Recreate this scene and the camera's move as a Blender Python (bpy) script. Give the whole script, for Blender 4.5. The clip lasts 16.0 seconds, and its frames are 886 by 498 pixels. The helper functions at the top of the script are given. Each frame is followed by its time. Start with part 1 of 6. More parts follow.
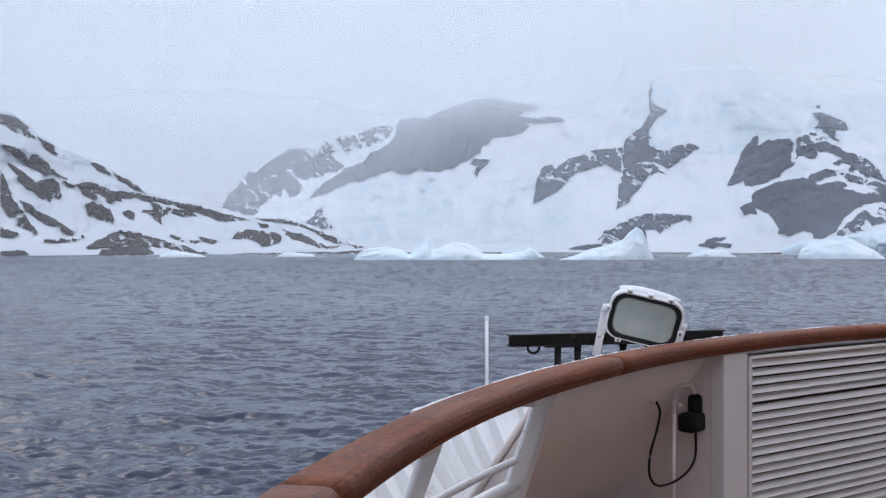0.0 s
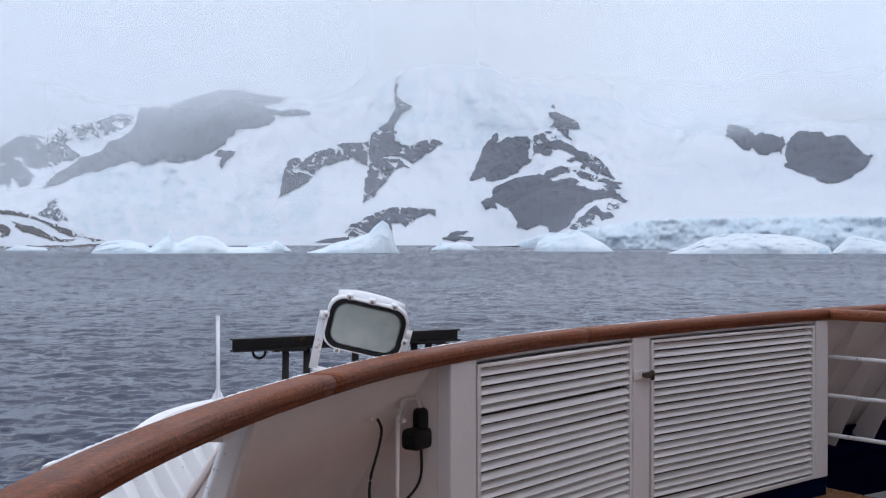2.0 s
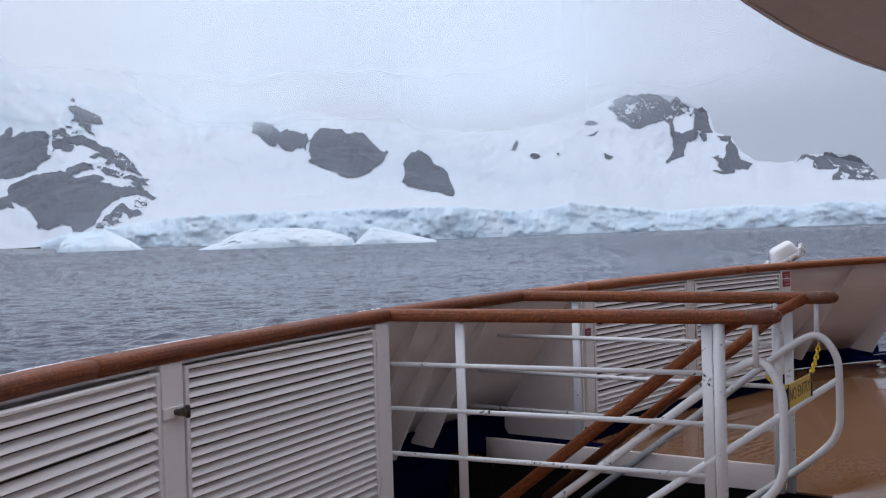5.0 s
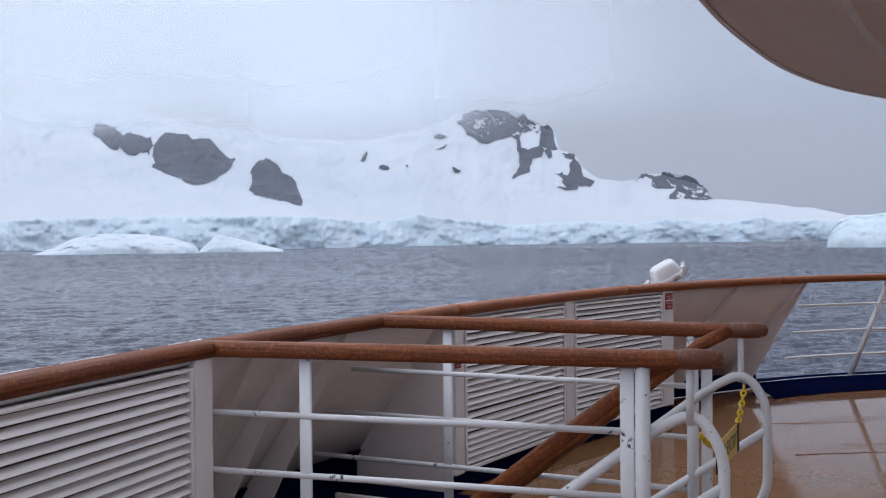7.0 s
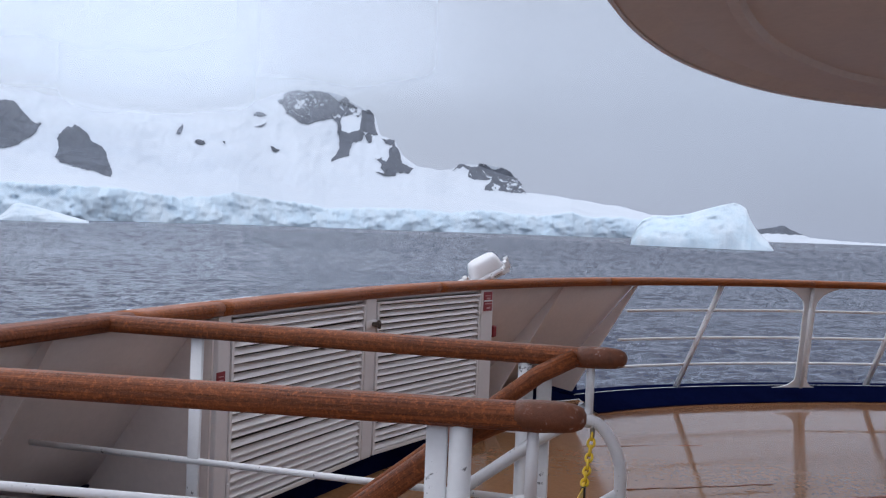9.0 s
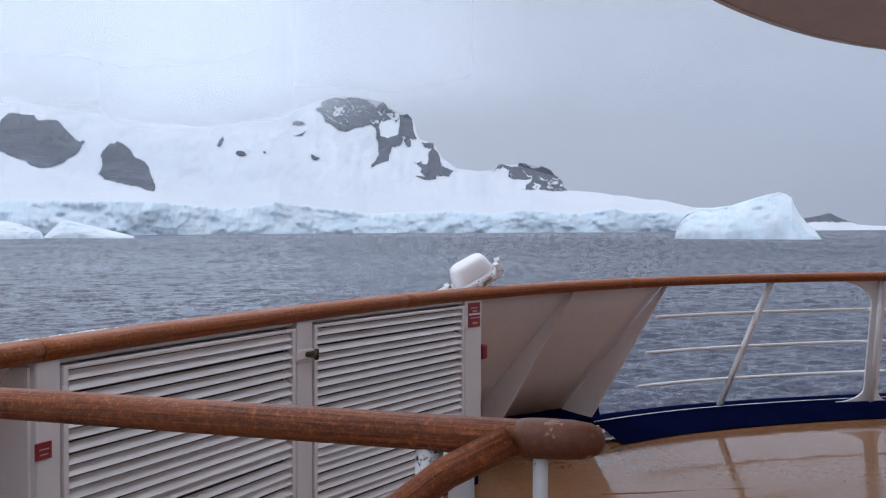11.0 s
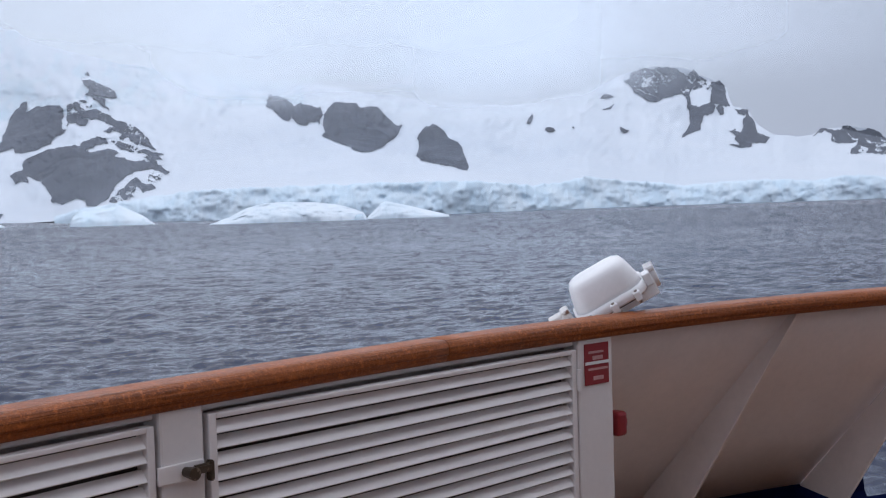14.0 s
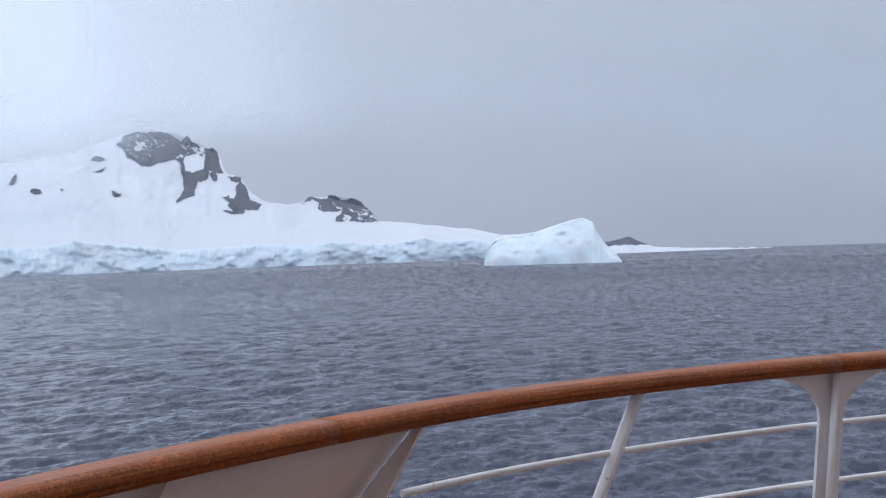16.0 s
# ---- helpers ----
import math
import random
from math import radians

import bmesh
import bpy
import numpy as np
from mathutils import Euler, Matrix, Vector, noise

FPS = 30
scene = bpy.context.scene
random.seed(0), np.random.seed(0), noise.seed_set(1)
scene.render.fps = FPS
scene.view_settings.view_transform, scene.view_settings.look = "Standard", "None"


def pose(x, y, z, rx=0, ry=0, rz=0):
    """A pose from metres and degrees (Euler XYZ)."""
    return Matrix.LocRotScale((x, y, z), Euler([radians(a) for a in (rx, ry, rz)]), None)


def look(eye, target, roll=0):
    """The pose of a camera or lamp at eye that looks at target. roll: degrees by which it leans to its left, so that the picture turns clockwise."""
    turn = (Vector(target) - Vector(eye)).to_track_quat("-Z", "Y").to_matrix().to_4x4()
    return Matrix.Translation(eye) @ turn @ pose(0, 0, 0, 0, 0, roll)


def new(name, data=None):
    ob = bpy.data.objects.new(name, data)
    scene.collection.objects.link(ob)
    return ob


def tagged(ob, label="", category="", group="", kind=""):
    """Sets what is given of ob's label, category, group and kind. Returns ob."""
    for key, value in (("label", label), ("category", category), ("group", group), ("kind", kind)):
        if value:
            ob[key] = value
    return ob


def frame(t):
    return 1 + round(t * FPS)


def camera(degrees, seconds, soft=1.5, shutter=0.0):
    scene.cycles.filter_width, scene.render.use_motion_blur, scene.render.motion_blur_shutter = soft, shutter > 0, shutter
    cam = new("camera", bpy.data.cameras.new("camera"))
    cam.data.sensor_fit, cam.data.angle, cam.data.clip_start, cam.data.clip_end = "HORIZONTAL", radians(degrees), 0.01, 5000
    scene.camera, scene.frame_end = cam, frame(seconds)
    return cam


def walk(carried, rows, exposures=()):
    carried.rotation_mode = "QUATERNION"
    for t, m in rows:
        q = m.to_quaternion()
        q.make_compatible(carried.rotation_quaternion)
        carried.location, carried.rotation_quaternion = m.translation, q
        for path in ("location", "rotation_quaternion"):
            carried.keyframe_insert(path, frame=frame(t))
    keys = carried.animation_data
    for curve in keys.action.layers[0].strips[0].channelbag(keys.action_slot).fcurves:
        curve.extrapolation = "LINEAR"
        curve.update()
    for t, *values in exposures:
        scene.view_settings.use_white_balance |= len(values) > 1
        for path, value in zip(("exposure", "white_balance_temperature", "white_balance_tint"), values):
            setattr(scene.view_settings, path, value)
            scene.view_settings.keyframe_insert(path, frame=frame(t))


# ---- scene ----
# the camera and its walk
cam = camera(43.47, 16.0, 1.2)
PATH = [
    (0.0, pose(-0.000, 0.000, 11.482, 89.84, 0.05, 0.02)),
    (0.5, pose(0.066, 0.190, 11.482, 90.28, 0.30, -2.21)),
    (1.0, pose(0.134, 0.247, 11.491, 90.93, 0.08, -4.48)),
    (1.5, pose(0.169, 0.315, 11.495, 89.48, 0.01, -7.53)),
    (2.0, pose(0.191, 0.509, 11.509, 89.48, 0.03, -12.97)),
    (2.5, pose(0.204, 0.667, 11.513, 90.20, 0.94, -17.31)),
    (3.0, pose(0.260, 0.823, 11.512, 90.52, 1.50, -18.89)),
    (3.5, pose(0.354, 0.999, 11.511, 90.85, -0.08, -19.75)),
    (4.0, pose(0.467, 1.201, 11.502, 89.73, -0.16, -24.18)),
    (4.5, pose(0.565, 1.453, 11.515, 90.21, 1.59, -32.05)),
    (4.7, pose(0.623, 1.541, 11.509, 89.69, 1.74, -34.32)),
    (6.8, pose(1.366, 2.600, 11.495, 89.12, 0.63, -43.64)),
    (7.0, pose(1.487, 2.692, 11.500, 89.34, 0.49, -44.66)),
    (7.5, pose(1.740, 2.927, 11.490, 88.65, -1.18, -47.93)),
    (8.0, pose(1.988, 3.184, 11.501, 88.18, -0.63, -51.86)),
    (8.5, pose(2.330, 3.382, 11.498, 88.06, -0.83, -53.89)),
    (9.0, pose(2.654, 3.553, 11.491, 88.67, -2.35, -54.11)),
    (11.3, pose(4.452, 4.254, 11.459, 88.77, 1.05, -50.79)),
    (11.5, pose(4.607, 4.302, 11.470, 89.17, -0.67, -44.60)),
    (12.0, pose(5.008, 4.470, 11.474, 89.49, 0.04, -35.84)),
    (12.5, pose(5.447, 4.648, 11.488, 89.29, 0.99, -33.15)),
    (13.0, pose(5.861, 4.829, 11.488, 88.57, -1.63, -27.00)),
    (13.5, pose(6.261, 5.027, 11.490, 86.45, 0.63, -29.24)),
    (14.0, pose(6.721, 5.239, 11.496, 87.62, 1.69, -36.01)),
    (14.5, pose(7.127, 5.444, 11.504, 88.17, 0.17, -42.68)),
    (15.0, pose(7.505, 5.713, 11.533, 87.94, 0.60, -50.28)),
    (15.5, pose(7.924, 5.906, 11.560, 90.39, 2.27, -53.46)),
    (16.0, pose(8.293, 6.030, 11.557, 90.22, 1.67, -61.62)),
]
walk(cam, PATH, [(0.0, -0.03), (4.5, -0.03), (7.5, -0.02), (9.0, 0.10), (11.3, 0.05), (12.5, 0.0), (13.5, 0.0), (14.5, 0.02), (16.0, 0.05)])

# ---- world, sun ----
EYE = 11.5                      # height of the walk above the water
DECK = EYE - 1.55


def node_tree(owner):
    owner.use_nodes = True
    owner.node_tree.nodes.clear()
    return owner.node_tree


def add(tree, kind, **inputs):
    n = tree.nodes.new(kind)
    for key, value in inputs.items():
        n.inputs[key.replace("_", " ")].default_value = value
    return n


def ramp(tree, fac, stops, mode="LINEAR"):
    n = tree.nodes.new("ShaderNodeValToRGB")
    n.color_ramp.interpolation = mode
    while len(n.color_ramp.elements) < len(stops):
        n.color_ramp.elements.new(0.5)
    for e, (p, c) in zip(n.color_ramp.elements, stops):
        e.position = p
        e.color = (c, c, c, 1) if not isinstance(c, tuple) else (*c, 1)
    tree.links.new(fac, n.inputs[0])
    return n.outputs[0]


def maths(tree, op, a, b=None, clamp=False):
    n = tree.nodes.new("ShaderNodeMath")
    n.operation, n.use_clamp = op, clamp
    for slot, v in zip(n.inputs, (a, b)):
        if v is None:
            continue
        if isinstance(v, (int, float)):
            slot.default_value = v
        else:
            tree.links.new(v, slot)
    return n.outputs[0]


def mix(tree, fac, a, b, blend="MIX"):
    n = tree.nodes.new("ShaderNodeMix")
    n.data_type, n.blend_type = "RGBA", blend
    for slot, v in zip((n.inputs[0], n.inputs[6], n.inputs[7]), (fac, a, b)):
        if isinstance(v, (int, float)):
            slot.default_value = v
        elif isinstance(v, tuple):
            slot.default_value = (*v, 1)
        else:
            tree.links.new(v, slot)
    return n.outputs[2]


world = bpy.data.worlds.new("overcast_sky")
scene.world = world
wt = node_tree(world)
geo = add(wt, "ShaderNodeTexCoord")
sep = add(wt, "ShaderNodeSeparateXYZ")
wt.links.new(geo.outputs["Generated"], sep.inputs[0])
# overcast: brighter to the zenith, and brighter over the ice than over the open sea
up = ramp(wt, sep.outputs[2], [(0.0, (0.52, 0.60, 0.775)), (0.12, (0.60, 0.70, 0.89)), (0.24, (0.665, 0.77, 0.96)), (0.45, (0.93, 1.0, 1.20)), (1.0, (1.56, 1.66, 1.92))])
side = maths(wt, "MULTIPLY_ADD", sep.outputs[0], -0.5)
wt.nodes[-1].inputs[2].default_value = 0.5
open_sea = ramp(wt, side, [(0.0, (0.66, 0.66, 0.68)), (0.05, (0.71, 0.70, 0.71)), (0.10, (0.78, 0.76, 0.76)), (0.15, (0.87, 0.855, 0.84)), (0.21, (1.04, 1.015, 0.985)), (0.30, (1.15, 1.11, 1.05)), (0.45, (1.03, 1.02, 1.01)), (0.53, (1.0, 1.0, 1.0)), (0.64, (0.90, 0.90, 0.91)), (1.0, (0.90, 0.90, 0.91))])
cloud = add(wt, "ShaderNodeTexNoise", Scale=2.6, Detail=5.0, Roughness=0.5)
squash = add(wt, "ShaderNodeMapping")
squash.inputs["Scale"].default_value = (1.0, 1.0, 3.2)
wt.links.new(geo.outputs["Generated"], squash.inputs[0])
wt.links.new(squash.outputs[0], cloud.inputs["Vector"])
soft = ramp(wt, cloud.outputs["Fac"], [(0.3, 0.93), (0.7, 1.06)])
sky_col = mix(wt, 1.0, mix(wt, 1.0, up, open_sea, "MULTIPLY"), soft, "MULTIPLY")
nishita = wt.nodes.new("ShaderNodeTexSky")
nishita.sky_type, nishita.sun_disc = "NISHITA", False
nishita.sun_elevation, nishita.sun_rotation = radians(38), radians(-35)
thin = mix(wt, 1.0, nishita.outputs[0], (0.05, 0.05, 0.05), "MULTIPLY")
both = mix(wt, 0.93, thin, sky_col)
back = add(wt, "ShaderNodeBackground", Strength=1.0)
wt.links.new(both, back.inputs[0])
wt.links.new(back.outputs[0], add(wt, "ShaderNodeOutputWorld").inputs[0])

sun = new("sun", bpy.data.lights.new("sun", "SUN"))
sun.data.energy, sun.data.angle, sun.data.color = 0.35, radians(25), (1.0, 0.97, 0.93)
sun.matrix_world = look((0, 0, 60), (math.sin(radians(35)) * 60, math.cos(radians(35)) * -60 + 0, 60 - 60 * math.tan(radians(38))))

# ---- materials ----
def material(name, color, rough=0.5, metal=0.0, vary=0.12, grain=40.0, bump=0.1, stretch=(1, 1, 1), blotch=3.0, second=None, amount=0.0, wet=0.0, coat=0.0):
    """A painted or solid surface: base colour varied at two scales, with a fine relief and, where asked, wear of a second colour."""
    m = bpy.data.materials.new(name)
    t = node_tree(m)
    co = add(t, "ShaderNodeTexCoord")
    mp = add(t, "ShaderNodeMapping")
    mp.inputs["Scale"].default_value = stretch
    t.links.new(co.outputs["Object"], mp.inputs[0])
    big = add(t, "ShaderNodeTexNoise", Scale=blotch, Detail=4.0, Roughness=0.6)
    fine = add(t, "ShaderNodeTexNoise", Scale=grain, Detail=6.0, Roughness=0.65)
    for n in (big, fine):
        t.links.new(mp.outputs[0], n.inputs["Vector"])
    lo, hi = tuple(c * (1 - vary) for c in color), tuple(min(1, c * (1 + vary)) for c in color)
    col = mix(t, 0.45, ramp(t, big.outputs["Fac"], [(0.3, lo), (0.7, hi)]), ramp(t, fine.outputs["Fac"], [(0.3, lo), (0.7, hi)]))
    info = t.nodes.new("ShaderNodeObjectInfo")
    col = mix(t, 1.0, col, ramp(t, info.outputs["Random"], [(0.0, 0.94), (1.0, 1.04)]), "MULTIPLY")
    if second:
        spots = maths(t, "MULTIPLY", big.outputs["Fac"], fine.outputs["Fac"])
        col = mix(t, ramp(t, spots, [(0.36 - amount * 0.2, 0.0), (0.42 - amount * 0.2, 1.0)]), col, second)
    b = add(t, "ShaderNodeBsdfPrincipled", Metallic=metal)
    t.links.new(col, b.inputs["Base Color"])
    t.links.new(ramp(t, big.outputs["Fac"], [(0.3, max(0.02, rough - 0.08)), (0.7, min(1, rough + 0.08))]), b.inputs["Roughness"])
    b.inputs["Coat Weight"].default_value = coat
    b.inputs["Coat Roughness"].default_value = 0.12
    bp = add(t, "ShaderNodeBump", Strength=bump, Distance=0.004)
    t.links.new(fine.outputs["Fac"], bp.inputs["Height"])
    t.links.new(bp.outputs[0], b.inputs["Normal"])
    t.links.new(b.outputs[0], add(t, "ShaderNodeOutputMaterial").inputs[0])
    return m


def wood_material(name, dark, light, rough=0.42):
    m = bpy.data.materials.new(name)
    t = node_tree(m)
    co = add(t, "ShaderNodeTexCoord")
    mp = add(t, "ShaderNodeMapping")
    mp.inputs["Scale"].default_value = (1.0, 1.0, 1.0)
    t.links.new(co.outputs["UV"], mp.inputs[0])
    st = add(t, "ShaderNodeMapping")
    st.inputs["Scale"].default_value = (1.3, 9.0, 1.0)
    t.links.new(co.outputs["UV"], st.inputs[0])
    fibre = add(t, "ShaderNodeTexNoise", Scale=2.2, Detail=8.0, Roughness=0.62)
    t.links.new(st.outputs[0], fibre.inputs["Vector"])
    broad = add(t, "ShaderNodeTexNoise", Scale=1.7, Detail=3.0)
    t.links.new(mp.outputs[0], broad.inputs["Vector"])
    col = ramp(t, fibre.outputs["Fac"], [(0.36, tuple(c * 0.75 for c in dark)), (0.5, tuple((a + b) / 2 for a, b in zip(dark, light))), (0.61, light)])
    col = mix(t, ramp(t, broad.outputs["Fac"], [(0.35, 0.0), (0.68, 0.55)]), col, light)
    worn = add(t, "ShaderNodeTexNoise", Scale=5.0, Detail=7.0, Roughness=0.7)
    t.links.new(mp.outputs[0], worn.inputs["Vector"])
    col = mix(t, ramp(t, worn.outputs["Fac"], [(0.60, 0.0), (0.74, 0.55)]), col, tuple(c * 0.45 for c in dark))
    fleck = add(t, "ShaderNodeTexNoise", Scale=190.0, Detail=3.0, Roughness=0.6)
    t.links.new(co.outputs["Object"], fleck.inputs["Vector"])
    col = mix(t, ramp(t, fleck.outputs["Fac"], [(0.57, 0.0), (0.66, 0.55)]), col, tuple(min(1, c * 1.8) for c in light))
    blob = add(t, "ShaderNodeTexNoise", Scale=62.0, Detail=4.0, Roughness=0.7)
    t.links.new(co.outputs["Object"], blob.inputs["Vector"])
    col = mix(t, ramp(t, blob.outputs["Fac"], [(0.55, 0.0), (0.64, 0.65)]), col, tuple(min(1, c * 1.7) for c in light))
    col = mix(t, ramp(t, blob.outputs["Fac"], [(0.34, 0.45), (0.43, 0.0)]), col, tuple(c * 0.4 for c in dark))
    b = add(t, "ShaderNodeBsdfPrincipled")
    b.inputs["Specular IOR Level"].default_value = 0.3
    t.links.new(col, b.inputs["Base Color"])
    t.links.new(ramp(t, broad.outputs["Fac"], [(0.3, rough - 0.12), (0.7, rough + 0.12)]), b.inputs["Roughness"])
    drops = add(t, "ShaderNodeTexNoise", Scale=90.0, Detail=2.0)
    t.links.new(co.outputs["Object"], drops.inputs["Vector"])
    hgt = maths(t, "ADD", maths(t, "MULTIPLY", drops.outputs["Fac"], 0.5), fibre.outputs["Fac"])
    bp = add(t, "ShaderNodeBump", Strength=0.8, Distance=0.006)
    t.links.new(hgt, bp.inputs["Height"])
    t.links.new(bp.outputs[0], b.inputs["Normal"])
    t.links.new(b.outputs[0], add(t, "ShaderNodeOutputMaterial").inputs[0])
    return m


def far_material(name, color, other, scale, rough=0.9, bump=1.0, dist=4.0, low=0.35, high=0.65, stretch=(1, 1, 1)):
    """Snow, ice or rock of the far land: two tones mixed by a large and a small noise, in metres."""
    m = bpy.data.materials.new(name)
    t = node_tree(m)
    co = add(t, "ShaderNodeTexCoord")
    mp = add(t, "ShaderNodeMapping")
    mp.inputs["Scale"].default_value = stretch
    t.links.new(co.outputs["Object"], mp.inputs[0])
    n1 = add(t, "ShaderNodeTexNoise", Scale=scale, Detail=9.0, Roughness=0.62)
    n2 = add(t, "ShaderNodeTexNoise", Scale=scale * 0.17, Detail=4.0, Roughness=0.55)
    for n in (n1, n2):
        t.links.new(mp.outputs[0], n.inputs["Vector"])
    f = maths(t, "ADD", maths(t, "MULTIPLY", n1.outputs["Fac"], 0.6), maths(t, "MULTIPLY", n2.outputs["Fac"], 0.4))
    b = add(t, "ShaderNodeBsdfPrincipled", Roughness=rough)
    t.links.new(ramp(t, f, [(low, color), (high, other)]), b.inputs["Base Color"])
    bp = add(t, "ShaderNodeBump", Strength=bump, Distance=dist)
    t.links.new(n1.outputs["Fac"], bp.inputs["Height"])
    t.links.new(bp.outputs[0], b.inputs["Normal"])
    t.links.new(b.outputs[0], add(t, "ShaderNodeOutputMaterial").inputs[0])
    return m


WHITE = material("white_marine_paint", (0.80, 0.80, 0.81), 0.42, vary=0.05, grain=60, bump=0.08, second=(0.45, 0.36, 0.28), amount=0.0)
CHIPPED = material("chipped_white_paint", (0.78, 0.78, 0.79), 0.45, vary=0.06, grain=55, bump=0.2, blotch=9, second=(0.030, 0.028, 0.030), amount=0.06)
CREAM = material("weathered_cream_paint", (0.80, 0.715, 0.675), 0.5, vary=0.07, grain=30, bump=0.08)
SLAT = material("off_white_slat_paint", (0.755, 0.715, 0.705), 0.45, vary=0.05, grain=45, bump=0.06)
NAVY = material("navy_blue_deck_paint", (0.003, 0.0052, 0.027), 0.4, vary=0.3, grain=25, bump=0.1)
TEAK = wood_material("varnished_teak", (0.165, 0.043, 0.011), (0.30, 0.085, 0.020), 0.46)
TEAK_WET = wood_material("wet_weathered_teak", (0.080, 0.021, 0.009), (0.20, 0.058, 0.020), 0.6)
TEAK_OLD = wood_material("worn_teak", (0.080, 0.019, 0.007), (0.26, 0.074, 0.022), 0.5)
BLACK = material("black_rubber", (0.008, 0.008, 0.009), 0.45, vary=0.2, grain=80)
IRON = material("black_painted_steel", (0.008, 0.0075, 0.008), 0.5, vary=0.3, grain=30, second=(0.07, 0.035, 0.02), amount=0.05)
# near-black colour standing in for the shade behind the louvre slats
GAP_SHADE = material("slat_gap_shade", (0.035, 0.033, 0.033), 0.8, vary=0.15)
RED = material("red_sign_enamel", (0.24, 0.012, 0.018), 0.4, vary=0.15, grain=60)
YELLOW = material("yellow_plastic", (0.75, 0.50, 0.02), 0.4, vary=0.12, grain=60)
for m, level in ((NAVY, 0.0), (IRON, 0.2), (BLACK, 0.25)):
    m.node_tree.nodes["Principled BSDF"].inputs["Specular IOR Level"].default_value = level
STEEL = material("tarnished_steel", (0.33, 0.30, 0.27), 0.35, metal=0.9, vary=0.25, grain=60, second=(0.10, 0.05, 0.03), amount=0.4)
TARNISH = material("dark_tarnished_brass", (0.075, 0.055, 0.04), 0.45, metal=0.6, vary=0.35, grain=60, second=(0.25, 0.20, 0.15), amount=0.2)
RUSTY = material("rusty_white_paint", (0.66, 0.64, 0.62), 0.6, vary=0.1, grain=30, bump=0.3, blotch=12, second=(0.13, 0.05, 0.025), amount=0.28)
BLEACHED = material("frosted_end_grain", (0.155, 0.048, 0.020), 0.55, vary=0.4, grain=70, bump=0.6, blotch=22, second=(0.36, 0.27, 0.24), amount=0.13)
FADED = material("faded_print", (0.50, 0.27, 0.27), 0.5, vary=0.3, grain=80)
CANOPY = material("painted_deckhead", (0.66, 0.59, 0.55), 0.5, vary=0.10, grain=14, blotch=1.3, bump=0.1)
SLUSH = far_material("wet_snow", (0.72, 0.76, 0.82), (0.88, 0.90, 0.92), 14.0, 0.7, 0.6, 0.01)
GLASS = bpy.data.materials.new("lamp_glass")
gt = node_tree(GLASS)
gco = add(gt, "ShaderNodeTexCoord")
gn = add(gt, "ShaderNodeTexNoise", Scale=9.0, Detail=6.0)
gt.links.new(gco.outputs["Object"], gn.inputs["Vector"])
gb = add(gt, "ShaderNodeBsdfPrincipled", Roughness=0.22)
gt.links.new(ramp(gt, gn.outputs["Fac"], [(0.3, (0.30, 0.36, 0.34)), (0.7, (0.46, 0.50, 0.46))]), gb.inputs["Base Color"])
gt.links.new(gb.outputs[0], add(gt, "ShaderNodeOutputMaterial").inputs[0])

SNOW = far_material("glacier_snow", (0.535, 0.59, 0.655), (0.62, 0.665, 0.72), 0.012, 0.85, 0.6, 5.0)
CREVASSED = far_material("crevassed_snow", (0.45, 0.575, 0.665), (0.66, 0.71, 0.755), 0.030, 0.8, 1.0, 14.0)
ICE = far_material("blue_glacier_ice", (0.46, 0.615, 0.73), (0.645, 0.74, 0.80), 0.050, 0.6, 0.5, 4.0, 0.34, 0.62, (1, 1, 0.45))
BERG_WHITE = far_material("snowy_iceberg_ice", (0.60, 0.705, 0.78), (0.69, 0.755, 0.805), 0.07, 0.6, 0.6, 3.0, 0.36, 0.60)
BERG = far_material("iceberg_ice", (0.60, 0.75, 0.84), (0.76, 0.84, 0.89), 0.05, 0.45, 0.6, 3.0, 0.38, 0.62)
ROCK = far_material("dark_grey_rock", (0.017, 0.024, 0.041), (0.082, 0.097, 0.130), 0.03, 0.95, 0.7, 6.0)
ROCK_BROWN = far_material("brown_grey_rock", (0.020, 0.017, 0.018), (0.070, 0.058, 0.056), 0.05, 0.9, 1.0, 6.0)

WATER = bpy.data.materials.new("cold_sea_water")
at = node_tree(WATER)
aco = add(at, "ShaderNodeTexCoord")
amp = add(at, "ShaderNodeMapping")
amp.inputs["Scale"].default_value = (0.62, 1.0, 1.0)
amp.inputs["Rotation"].default_value = (0, 0, radians(30))
at.links.new(aco.outputs["Object"], amp.inputs[0])
a1 = add(at, "ShaderNodeTexNoise", Scale=2.1, Detail=5.0, Roughness=0.6)
a2 = add(at, "ShaderNodeTexNoise", Scale=0.55, Detail=4.0, Roughness=0.6)
a3 = add(at, "ShaderNodeTexNoise", Scale=0.008, Detail=4.0)
a4 = add(at, "ShaderNodeTexNoise", Scale=0.11, Detail=5.0, Roughness=0.75)
for n in (a1, a2, a3, a4):
    at.links.new(amp.outputs[0], n.inputs["Vector"])


def vmath(tree, op, a, b):
    n = tree.nodes.new("ShaderNodeVectorMath")
    n.operation = op
    for slot, v in zip(n.inputs, (a, b)):
        if isinstance(v, tuple):
            slot.default_value = v
        else:
            tree.links.new(v, slot)
    return n.outputs[0]


